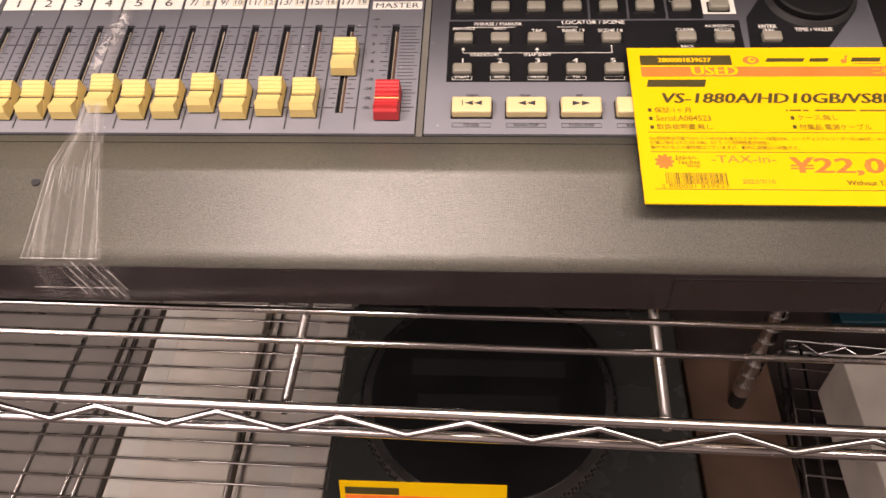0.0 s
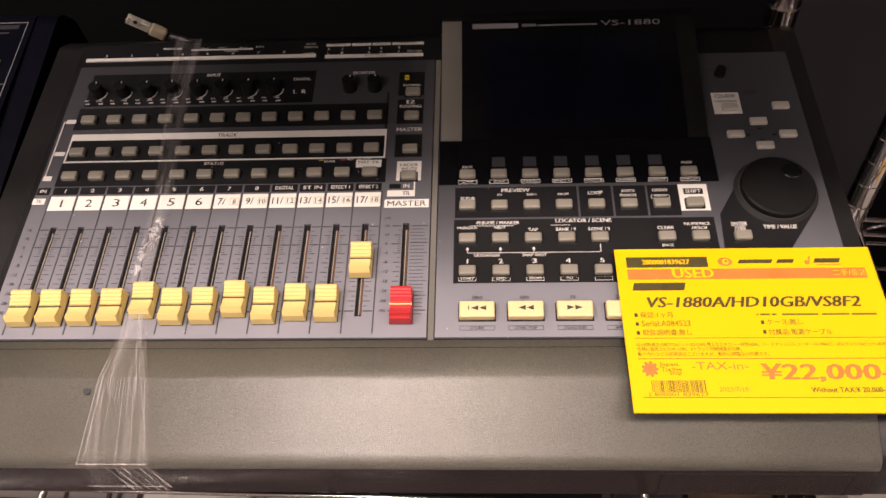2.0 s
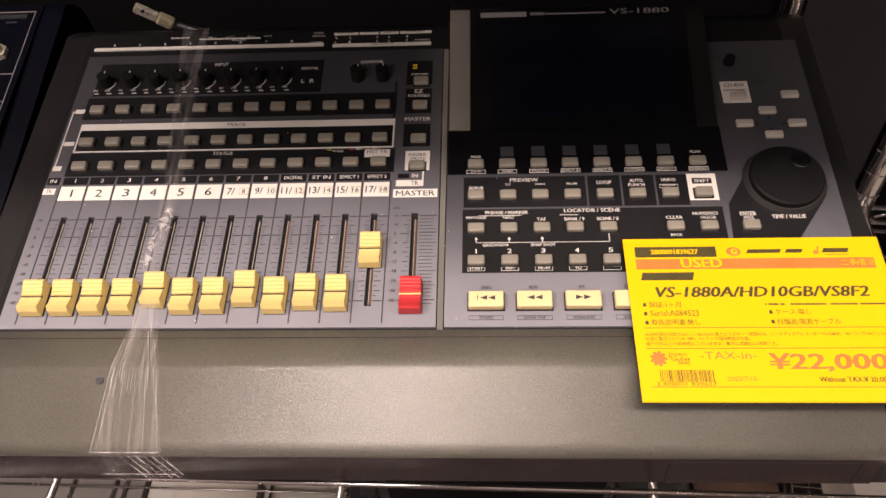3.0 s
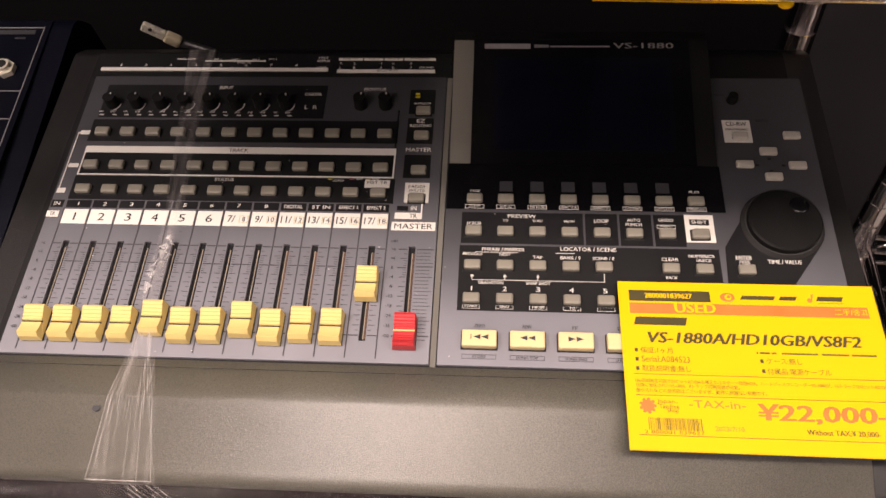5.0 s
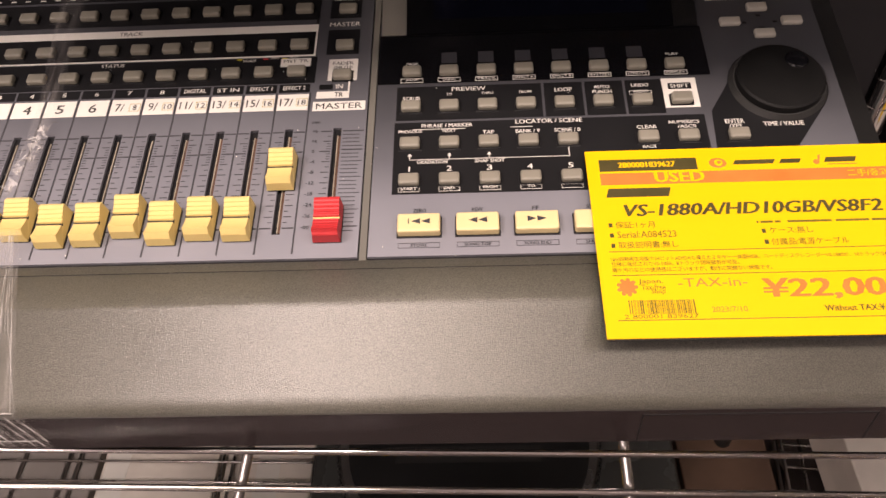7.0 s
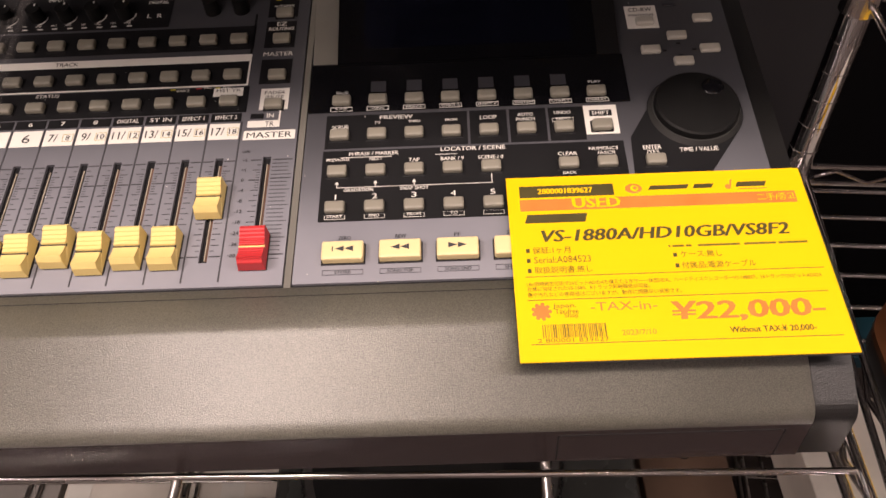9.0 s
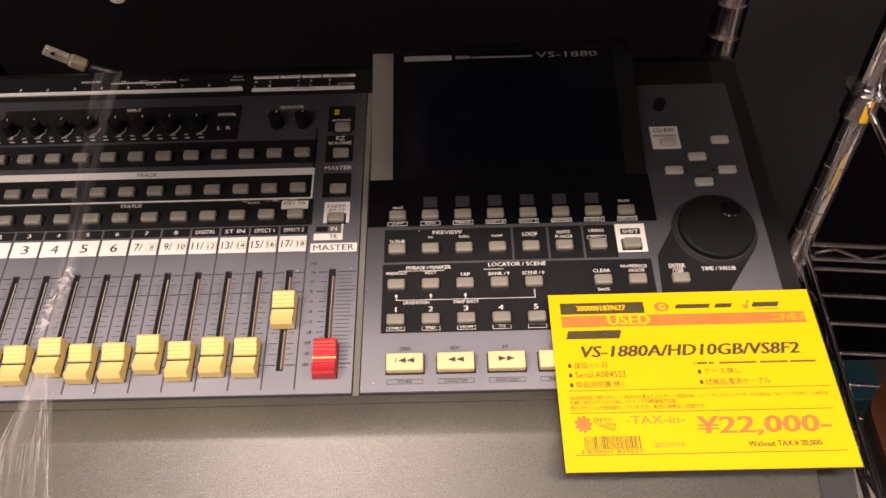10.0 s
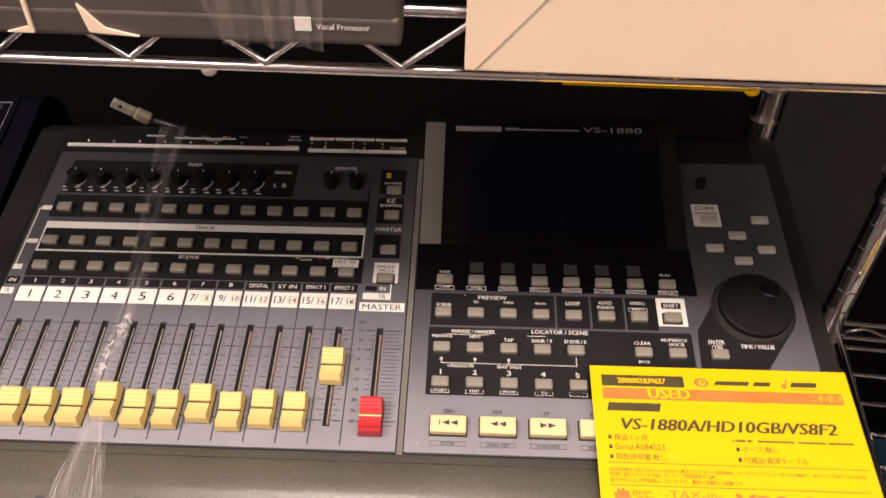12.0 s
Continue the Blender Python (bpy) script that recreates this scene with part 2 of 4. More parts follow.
def tube(bm, pts, r, seg=8, closed=False):
    """One bent rod through the points."""
    pts = [Vector(p) for p in pts]
    n, rings = len(pts), []
    for i, p in enumerate(pts):
        a = pts[i - 1] if (i > 0 or closed) else p
        b = pts[(i + 1) % n] if (i < n - 1 or closed) else p
        q = (b - a).normalized().to_track_quat("Z", "Y")
        rings.append([bm.verts.new(p + q @ Vector((r * math.cos(2 * math.pi * k / seg), r * math.sin(2 * math.pi * k / seg), 0))) for k in range(seg)])
    pairs = list(zip(rings, rings[1:])) + ([(rings[-1], rings[0])] if closed else [])
    for ra, rb_ in pairs:
        off = min(range(seg), key=lambda o: sum((ra[k].co - rb_[(k + o) % seg].co).length for k in range(seg)))
        for k in range(seg):
            bm.faces.new((ra[k], ra[(k + 1) % seg], rb_[(k + 1 + off) % seg], rb_[(k + off) % seg]))
    if not closed:
        bm.faces.new(rings[0][::-1])
        bm.faces.new(rings[-1])
    bmesh.ops.recalc_face_normals(bm, faces=bm.faces[:])
    return bm


def loop_pts(x0, x1, y0, y1, z, c=0.008):
    return [(x0 + c, y0, z), (x1 - c, y0, z), (x1 - 0.3 * c, y0 + 0.3 * c, z), (x1, y0 + c, z), (x1, y1 - c, z), (x1 - 0.3 * c, y1 - 0.3 * c, z), (x1 - c, y1, z), (x0 + c, y1, z), (x0 + 0.3 * c, y1 - 0.3 * c, z), (x0, y1 - c, z), (x0, y0 + c, z), (x0 + 0.3 * c, y0 + 0.3 * c, z)]


def disc(bm, c, r, z0, z1, seg=40, r2=None):
    bmesh.ops.create_cone(bm, cap_ends=True, segments=seg, radius1=r, radius2=r if r2 is None else r2, depth=z1 - z0, matrix=Matrix.Translation((c[0], c[1], (z0 + z1) / 2)))
    return bm


def prism(bm, pts, axis_lo, axis_hi, axis=0):
    """A profile of (a, b) points drawn out along an axis."""
    def place(p, s):
        return (s, p[0], p[1]) if axis == 0 else (p[0], s, p[1]) if axis == 1 else (p[0], p[1], s)
    lo = [bm.verts.new(place(p, axis_lo)) for p in pts]
    hi = [bm.verts.new(place(p, axis_hi)) for p in pts]
    n = len(pts)
    bm.faces.new(lo)
    bm.faces.new(hi[::-1])
    for i in range(n):
        bm.faces.new((lo[i], hi[i], hi[(i + 1) % n], lo[(i + 1) % n]))
    bmesh.ops.recalc_face_normals(bm, faces=bm.faces[:])
    return bm


def rounded(pts, radii, seg=5):
    """A profile with some of its corners rounded."""
    out, n = [], len(pts)
    for i, p in enumerate(pts):
        r = radii.get(i, 0)
        if not r:
            out.append(p)
            continue
        p = Vector(p)
        a = p + (Vector(pts[i - 1]) - p).normalized() * r
        b = p + (Vector(pts[(i + 1) % n]) - p).normalized() * r
        for k in range(seg + 1):
            t = k / seg
            out.append(tuple(a * (1 - t) ** 2 + p * 2 * t * (1 - t) + b * t * t))
    return out


FONT_OB = bpy.data.objects.new("writing", bpy.data.curves.new("writing", "FONT"))
scene.collection.objects.link(FONT_OB)
FONT_OB.data.resolution_u = 2


def letters(entries, w, lean=0.0, bold=0.018):
    """Writing as one flat mesh. Entries: text, centre u and v, height and width of the line of writing."""
    bm = bmesh.new()
    for text, u, v, h, wd in entries:
        FONT_OB.data.body = text
        dg = bpy.context.evaluated_depsgraph_get()
        dg.update()
        me = bpy.data.meshes.new_from_object(FONT_OB.evaluated_get(dg))
        if len(me.vertices) == 0:
            continue
        xs = [p.co.x for p in me.vertices]
        ys = [p.co.y for p in me.vertices]
        x0, y0, sx, sy = min(xs), min(ys), max(max(xs) - min(xs), 1e-5), max(max(ys) - min(ys), 1e-5)
        for p in me.vertices:
            ly = (p.co.y - y0) / sy - 0.5
            p.co = (u + ((p.co.x - x0) / sx - 0.5) * wd + lean * ly * h, v + ly * h, w)
        bm.from_mesh(me)
        for k in (-1, 1) if bold else ():
            side_copy = me.copy()
            side_copy.transform(Matrix.Translation((k * bold * h, 0, (1.5 + k) * 0.000012)))
            bm.from_mesh(side_copy)
            bpy.data.meshes.remove(side_copy)
        bpy.data.meshes.remove(me)
    return bm


def plates(items, w0, w1):
    return boxes([((a, c, w0), (b, d, w1)) for a, b, c, d in items])


def outline(a, b, c, d, t):
    """Four bars round a rectangle."""
    return [(a, b, c, c + t), (a, b, d - t, d), (a, a + t, c + t, d - t), (b - t, b, c + t, d - t)]


# ---- the room ----
def slab(name, lo, hi, mat, label):
    return tagged(part(name, boxes([(lo, hi)]), mat), label, name.split("_")[0], "", "structure")


slab("floor", (-2.4, -1.9, -0.10), (2.4, 0.82, 0.0), M_FLOOR, "worn dark brown shop floor")
# Ceiling and the south, west and east walls are unseen, toned for bounce and reflections.
slab("ceiling", (-2.4, -1.9, 2.70), (2.4, 0.92, 2.80), M_CEIL, "unseen plain white ceiling, added for bounce light")
slab("wall_north", (-2.4, 0.82, 0.0), (2.4, 0.92, 2.70), M_WALL_BLACK, "matt black painted wall behind the racks")
slab("wall_south", (-2.4, -2.0, 0.0), (2.4, -1.9, 2.70), M_WALL, "unseen plain greige wall, toned for bounce and reflections")
slab("wall_west", (-2.5, -1.9, 0.0), (-2.4, 0.82, 2.70), M_WALL, "unseen plain greige wall, toned for bounce and reflections")
slab("wall_east", (2.4, -1.9, 0.0), (2.5, 0.82, 2.70), M_WALL, "unseen plain greige wall, toned for bounce and reflections")
slab("wall_panel", (0.318, 0.806, 0.0), (0.478, 0.818, 2.70), M_CHARCOAL, "charcoal panel on the black wall")

# ---- chrome wire racks ----
TURN_RACK = pose(0, 0.1735, 0.7085, 0, -0.8, -1.6) @ Matrix.Translation((0, 0, -0.7085))
UPPER = pose(0, 0.1735, 0.9895, 0, 1.36, 0) @ Matrix.Translation((0, 0, -0.9895))


def wire_shelf(parent, name, z, x0, x1, y0, y1, wire_ys, strut_xs, mat, drop=0.027, node=0.0575, phase=0.0):
    """A shelf of welded wires: front and back trusses, cross struts and long wires."""
    shelf_ob = part(name, tube(bmesh.new(), loop_pts(x0, x1, y0, y1, z), 0.0026, 10, True), mat, parent, "chrome wire shelf", smooth=True)
    part("lower_rail", tube(bmesh.new(), loop_pts(x0, x1, y0, y1, z - drop), 0.0026, 10, True), mat, shelf_ob, smooth=True)
    lo, hi = z - drop + 0.003, z - 0.003
    for y in (y0, y1):
        n = int((x1 - x0 - 0.02 - phase) / node) * 2
        part("zigzag_brace", tube(bmesh.new(), [(x0 + phase + node * k / 2, y - 0.002, lo if k % 2 == 0 else hi) for k in range(n + 1)], 0.0018), M_BRACE, shelf_ob, smooth=True)
    for x in (x0, x1):
        n = int((y1 - y0 - 0.02) / node) * 2
        part("zigzag_brace", tube(bmesh.new(), [(x + 0.002, y0 + 0.01 + node * k / 2, lo if k % 2 == 0 else hi) for k in range(n + 1)], 0.0021), mat, shelf_ob, smooth=True)
    for y in wire_ys:
        part("wire", rod(bmesh.new(), (x0, y, z), (x1, y, z), 0.0017, 8), mat, shelf_ob, smooth=True)
    for x in strut_xs:
        part("cross_strut", rod(bmesh.new(), (x, y0, z - 0.005), (x, y1, z - 0.004), 0.0024, 10), M_CHROME_DULL, shelf_ob, smooth=True)
    return shelf_ob


def post(parent, x, y, z0, z1, mat, collars=(), r=0.0115):
    bm = rod(bmesh.new(), (x, y, z0), (x, y, z1), r, 28)
    ob = part("post", bm, mat, parent, "round chrome post with grooves", smooth=True)
    rings = bmesh.new()
    z = z0 + 0.02
    while z < z1:
        rod(rings, (x, y, z), (x, y, z + 0.0006), r + 0.00012, 28)
        z += 0.0254
    tagged(part("groove_rings", rings, M_CHROME, ob), kind="stuff")
    for zc in collars:
        c = bmesh.new()
        disc(c, (x, y), r + 0.0022, zc - 0.024, zc - 0.002, 28, r + 0.0008)
        disc(c, (x, y), r + 0.0048, zc - 0.002, zc + 0.0005, 28, r + 0.0055)
        part("collar", c, M_CHROME, ob, smooth=False)
    part("foot", disc(bmesh.new(), (x, y), r - 0.001, z0 - 0.03, z0, 20), M_BLACKPLASTIC, ob)


rack = thing("wire_shelving_rack", TURN_RACK, "chrome wire shelving rack with trussed shelf edges", "shelving rack")
STRUTS = [-0.947, -0.776, -0.605, -0.433, -0.262, -0.0945, 0.078]
wire_shelf(rack, "shelf", 0.7085, -0.98, 0.217, 0.0, 0.385, [0.036, 0.054] + [0.072 + 0.0182 * i for i in range(17)], STRUTS, M_CHROME, drop=0.0205, phase=0.0217)
upper_shelf = wire_shelf(rack, "shelf", 0.9895, -0.98, 0.217, 0.178, 0.385, [0.20 + 0.0182 * i for i in range(10)], STRUTS, M_CHROME, phase=0.0030, node=0.0557)
upper_shelf.matrix_basis = TURN_RACK.inverted() @ UPPER
wire_shelf(rack, "shelf", 0.062, -0.98, 0.217, 0.05, 0.60, [0.07 + 0.029 * i for i in range(18)], [-0.640, -0.576, -0.560, -0.357, -0.342, -0.05, 0.16], M_CHROME_DULL)
post(rack, 0.1995, 0.385, 0.7100, 1.75, M_POST)
post(rack, -0.98, 0.385, 0.03, 1.75, M_POST, (0.7085, 0.9895))
post(rack, -0.98, 0.0, 0.03, 1.0, M_POST, (0.7085,))

rack2 = thing("wire_shelving_rack", pose(0.334, 0.556, 0, 0, 0, -5.4), "neighbouring chrome wire rack with two shelves in view", "shelving rack")
wire_shelf(rack2, "shelf", 0.760, 0.0, 0.62, -0.40, 0.0, [-0.03 - 0.03 * i for i in range(12)], [0.2, 0.4], M_CHROME, drop=0.0185)
wire_shelf(rack2, "shelf", 0.585, 0.0, 0.62, -0.40, 0.0, [-0.03 - 0.03 * i for i in range(12)], [0.2, 0.4], M_CHROME, drop=0.0185)
wire_shelf(rack2, "shelf", 0.062, 0.075, 0.62, -0.30, 0.12, [-0.28 + 0.032 * i for i in range(12)], [0.1, 0.4], M_CHROME_DULL)
post(rack2, -0.004, 0.0, 0.105, 1.75, M_POST, (0.757, 0.576))

# ---- the recorder: u to the right, v up its sloping panel, w off the panel ----
PANEL = Matrix.Translation((0, 0.2918, 0.7693)) @ Matrix.Rotation(radians(9.99), 4, "X")
BASE = Vector((-0.05, 0.11, -0.062))
recorder = thing("multitrack_recorder", PANEL @ Matrix.Translation(BASE), "grey digital multitrack recorder with cream faders on a wire shelf", "audio recorder")
SHIFT = tuple(-BASE)


def rpart(name, geo, mat, label="", smooth=False, at=(0, 0, 0)):
    return part(name, geo, mat, recorder, label, tuple(s + a for s, a in zip(SHIFT, at)), smooth)


def stuff(ob):
    return tagged(ob, kind="stuff")


def side(y, z):
    """World y and height to the panel's v and w."""
    a, b, s, c = y - 0.2918, z - 0.7693, math.sin(radians(9.99)), math.cos(radians(9.99))
    return (a * c + b * s, -a * s + b * c)


def profile(drop=0.0, back=0.236):
    pts = [side(0.2285, 0.7165), side(0.2290 + drop, 0.7477 - drop), side(0.2676, 0.7676 - drop), (-0.0045, -0.0010 - drop), (-0.0040, -0.0026 - drop), (back, -0.0026 - drop), (back + 0.012, -0.012), (back + 0.012, -0.085)]
    return rounded(pts, {1: 0.006, 2: 0.0035, 5: 0.004}, 6)


case = rpart("case", prism(bmesh.new(), profile(), -0.2925, 0.1905), M_CASE, "dark grey moulded case")
rpart("palm_rest", prism(bmesh.new(), rounded([side(0.22880, 0.7415), side(0.22895, 0.74775), side(0.2676, 0.76785), (-0.0010, -0.0005), (-0.0010, -0.004), side(0.2676, 0.7640), side(0.2320, 0.7415)], {1: 0.0055, 2: 0.0016}, 7), -0.2922, 0.1900), M_PALM, "grained grey palm rest", True)
rpart("front_strip", prism(bmesh.new(), [side(0.2278, 0.7165), side(0.22870, 0.7414), side(0.2340, 0.7414), side(0.2340, 0.7165)], -0.2921, 0.1899), M_FRONT, "dark brown front face")
for lo, hi in ((-0.3115, -0.2927), (0.1907, 0.2088)):
    rpart("end_cheek", prism(bmesh.new(), profile(0.0012), lo, hi), M_CHEEK, "grey end cheek")
gap = bmesh.new()
for x, za, zb in ((0.0832, 0.7168, 0.7385), (0.1798, 0.7168, 0.7385)):
    prism(gap, [side(0.22755, za), side(0.22835, zb), side(0.2300, zb), side(0.2300, za)], x - 0.0002, x + 0.0002)
prism(gap, [side(0.22833, 0.7383), side(0.22834, 0.7387), side(0.2300, 0.7387), side(0.2300, 0.7383)], 0.0830, 0.1800)
stuff(rpart("drive_door_gap", gap, M_DARK, "fine gap round a flush door in the front"))


def slotted_plate(u0, u1, v0, v1, slots, t=0.0016):
    """One plate with slots that go right through it."""
    us = [u0] + [e for a, b, _, _ in sorted(slots) for e in (a, b)] + [u1]
    vs = [v0, slots[0][2], slots[0][3], v1]
    bm = bmesh.new()
    grid = [[bm.verts.new((u, v, 0.0)) for v in vs] for u in us]
    for i in range(len(us) - 1):
        for k in range(3):
            if not (i % 2 == 1 and k == 1):
                bm.faces.new((grid[i][k], grid[i + 1][k], grid[i + 1][k + 1], grid[i][k + 1]))
    made = bmesh.ops.extrude_face_region(bm, geom=bm.faces[:])
    for v in made["geom"]:
        if isinstance(v, bmesh.types.BMVert):
            v.co.z = -t
    bmesh.ops.recalc_face_normals(bm, faces=bm.faces[:])
    return bm


def prints(name, items, w0, w1, mat, label=""):
    """Printed fields, each a part of its own."""
    for it in items:
        rpart(name, plates([it], w0, w1), mat, label)


CH = [-0.2679 + 0.01737 * i for i in range(12)]
MASTER_U = -0.0525
SLOTS = [(u - 0.0020, u + 0.0020, 0.0135, 0.0755) for u in CH + [MASTER_U]]
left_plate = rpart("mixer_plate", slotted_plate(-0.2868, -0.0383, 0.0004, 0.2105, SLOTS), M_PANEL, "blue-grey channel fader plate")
rpart("plate_seam", plates([(-0.2874, -0.0377, -0.0006, 0.2112)], -0.0026, -0.0017), M_BLACKPRINT)
rpart("plate_seam", plates([(-0.0343, 0.1971, -0.0006, 0.2112)], -0.0026, -0.0017), M_BLACKPRINT)
rpart("centre_bar", plates([(-0.0376, -0.0344, -0.0010, 0.2105)], -0.0026, -0.0006), M_BEVEL, "grey bar between the two plates")
rpart("palm_seam", plates([(-0.2900, 0.1890, -0.00590, -0.00555)], -0.0010, 0.00034), M_DARK)
right_plate = rpart("control_plate", plates([(-0.0337, 0.1965, 0.0004, 0.2105)], -0.0016, 0.0), M_PANEL_SHADED, "blue-grey control plate")
for u in CH + [MASTER_U]:
    rpart("fader_track", plates([(u - 0.0019, u + 0.0019, 0.0137, 0.0753)], -0.0026, -0.0023), M_DARK)
    rpart("fader_rail", plates([(u + 0.0000, u + 0.0005, 0.0150, 0.0715)], -0.0023, -0.0010), M_RAIL)
    if u > -0.13:
        rpart("fader_rail", plates([(u + 0.0006, u + 0.0016, 0.0150, 0.0715)], -0.0023, -0.0014), M_COPPER, "brown fader rail")

P0, P1 = 0.0, 0.00022
black = [(-0.2752, -0.1195, 0.1735, 0.2025), (-0.2772, -0.0680, 0.1530, 0.1715), (-0.2755, -0.0685, 0.1262, 0.1485), (-0.2765, -0.0668, 0.1062, 0.1246),
         (-0.0622, -0.0450, 0.1780, 0.1990), (-0.0622, -0.0450, 0.1532, 0.1742), (-0.0622, -0.0450, 0.1258, 0.1440), (-0.0695, -0.0683, 0.1260, 0.1810)]
black += [(u - 0.0080, u + 0.0080, 0.0999, 0.1054) for u in CH]
black += [(-0.0640, -0.0570, 0.1012, 0.1045), (-0.2862, -0.2782, 0.0999, 0.1054)]
prints("black_field", black, P0, P1, M_BLACKPRINT, "black printed field")
W0, W1 = 0.00024, 0.0004
white = [(u - 0.0079, u + 0.0079, 0.0877, 0.0983) for u in CH]
white += [(-0.0663, -0.0394, 0.0867, 0.0927), (-0.0601, -0.0448, 0.1070, 0.1220)]
white += [(-0.2760, -0.0680, 0.1434, 0.1487), (-0.2760, -0.2750, 0.1262, 0.1434), (-0.0690, -0.0680, 0.1262, 0.1434), (-0.2760, -0.0680, 0.1252, 0.1262)]
white += [(-0.0860, -0.0700, 0.1178, 0.1236), (-0.0490, -0.0481, 0.0975, 0.1070), (-0.0650, -0.0481, 0.0950, 0.0995), (-0.2868, -0.2790, 0.0925, 0.0970)]
white += [(-0.2833, -0.2770, 0.1583, 0.1617), (-0.2850, -0.2843, 0.1145, 0.1600), (-0.2843, -0.2833, 0.1593, 0.1600), (-0.2855, -0.2800, 0.1108, 0.1145), (-0.2837, -0.2770, 0.1310, 0.1342), (-0.2843, -0.2837, 0.1322, 0.1329)]
white += [(u - 0.0038 + k, u - 0.0008 + k, 0.1752, 0.1759) for u in CH[:8] for k in (-0.003, 0.006)]
prints("white_field", white, W0, W1, M_WHITEPRINT, "white printed field")

grey = []
for i, u in enumerate(CH + [MASTER_U]):
    nxt = 0.00868
    if i < 12:
        grey.append((u + nxt - 0.00035, u + nxt + 0.00035, 0.0030, 0.0995))
    for k in range(10):
        v = 0.0735 - k * 0.0063
        half, t = (0.0080, 0.00030) if k in (0, 2, 9) else (0.0064, 0.00018)
        marks = [(v, half, t)]
        if k < 9:
            marks += [(v - 0.0063 * (j + 1) / 4, 0.0045, 0.00012) for j in range(3)] if k in (1, 2) else [(v - 0.00315, 0.0045, 0.00014)]
        for v, half, t in marks:
            grey.append((u - half, u - 0.0026, v - t, v + t))
            if i < 12:
                grey.append((u + 0.0026, u + half, v - t, v + t))
grey.append((CH[0] - 0.00903, CH[0] - 0.00833, 0.0030, 0.0995))
for k in range(26):
    v = 0.0735 - k * 0.00235
    t = 0.00030 if k in (0, 5, 24) else 0.00015
    grey.append((-0.0495, -0.0394 if k % 4 == 0 or k == 5 else -0.0412, v - t, v + t))
stuff(rpart("scale_print", plates(grey, P0, P1), M_GREYPRINT, "dark tick marks and channel lines"))

names = ["1", "2", "3", "4", "5", "6", "7/", "9/", "11/", "13/", "15/", "17/"]
seconds_ = ["8", "10", "12", "14", "16", "18"]
dark_txt = []
for i, (u, s) in enumerate(zip(CH, names)):
    if i < 6:
        dark_txt.append((s, u, 0.0930, 0.0056, 0.0010 if s == "1" else 0.0042))
    else:
        dark_txt.append((s, u - 0.0032, 0.0930, 0.0050, 0.0046 if i < 8 else 0.0066))
        dark_txt.append((seconds_[i - 6], u + 0.0047, 0.0928, 0.0034, 0.0020 if i == 6 else 0.0040))
dark_txt += [("MASTER", -0.0528, 0.0897, 0.0038, 0.0235), ("TR", -0.0535, 0.0972, 0.0030, 0.0045), ("FADER", -0.0525, 0.1190, 0.0022, 0.0110), ("/MUTE", -0.0525, 0.1160, 0.0020, 0.0100),
             ("MST TR", -0.0780, 0.1218, 0.0020, 0.0130), ("TRACK", -0.1720, 0.1461, 0.0028, 0.0130), ("TR", -0.2830, 0.0948, 0.0026, 0.0036)]
stuff(rpart("channel_lettering", letters(dark_txt, 0.00045, bold=0.012), M_DARK))
sq = []
for i in range(6):
    u = CH[6 + i] + 0.0047
    sq += outline(u - 0.0028, u + 0.0028, 0.0903, 0.0953, 0.0002)
stuff(rpart("number_frames", plates(sq, 0.0004, 0.0005), M_GREENINK))
labels = ["1", "2", "3", "4", "5", "6", "7", "8", "DIGITAL", "ST IN", "EFFECT 1", "EFFECT 2"]
wt = [(s, u, 0.1026, 0.0026, 0.0006 if s == "1" else 0.0022 if len(s) == 1 else 0.0115) for s, u in zip(labels, CH)]
wt += [("IN", -0.2822, 0.1026, 0.0026, 0.0040), ("IN", -0.0535, 0.1028, 0.0028, 0.0035), ("STATUS", -0.1770, 0.1226, 0.0024, 0.0125), ("INPUT", -0.1905, 0.2000, 0.0028, 0.0095), ("MONITOR", -0.0865, 0.1992, 0.0026, 0.0150),
       ("DIGITAL", -0.1285, 0.1945, 0.0024, 0.0115), ("L  R", -0.1290, 0.1830, 0.0032, 0.0085), ("AUTOMIX", -0.0535, 0.1868, 0.0018, 0.0120), ("EZ", -0.0535, 0.1718, 0.0030, 0.0055), ("ROUTING", -0.0535, 0.1678, 0.0025, 0.0140),
       ("MASTER", -0.0535, 0.1480, 0.0030, 0.0165), ("SOURCE", -0.1030, 0.1228, 0.0016, 0.0070), ("REC", -0.0895, 0.1243, 0.0014, 0.0040), ("PLAY", -0.0790, 0.1243, 0.0014, 0.0045)]
wt += [("MIC", u - 0.0062, 0.1782, 0.0014, 0.0030) for u in CH[:8]] + [("LINE", u + 0.0022, 0.1782, 0.0014, 0.0035) for u in CH[:8]]
stuff(rpart("white_lettering", letters(wt, 0.00045), M_WHITEPRINT))
scale = ["+6", "+4", "0", "-4", "-8", "-12", "-18", "-24", "-36", "-oo"]
gt = [(s, x, 0.0735 - 0.0063 * k, 0.0020, 0.0012 * len(s)) for x in (-0.2822, -0.0635) for k, s in enumerate(scale)] + [("(dB)", -0.0635, 0.0790, 0.0018, 0.0040)]
stuff(rpart("scale_numbers", letters(gt, 0.00035), M_GREYPRINT))


# buttons, built once and shared
def button_mesh(name, w, l, h, mat, bevel=0.0011):
    me = mesh_of(name, box(bmesh.new(), (-w / 2, -l / 2, 0), (w / 2, l / 2, h), bevel))
    me.materials.append(mat)
    return me


BTN = button_mesh("button", 0.0098, 0.0062, 0.0036, M_BUTTON)
WELL = button_mesh("button_well", 0.0112, 0.0076, 0.0006, M_BLACKPRINT, 0.0002)


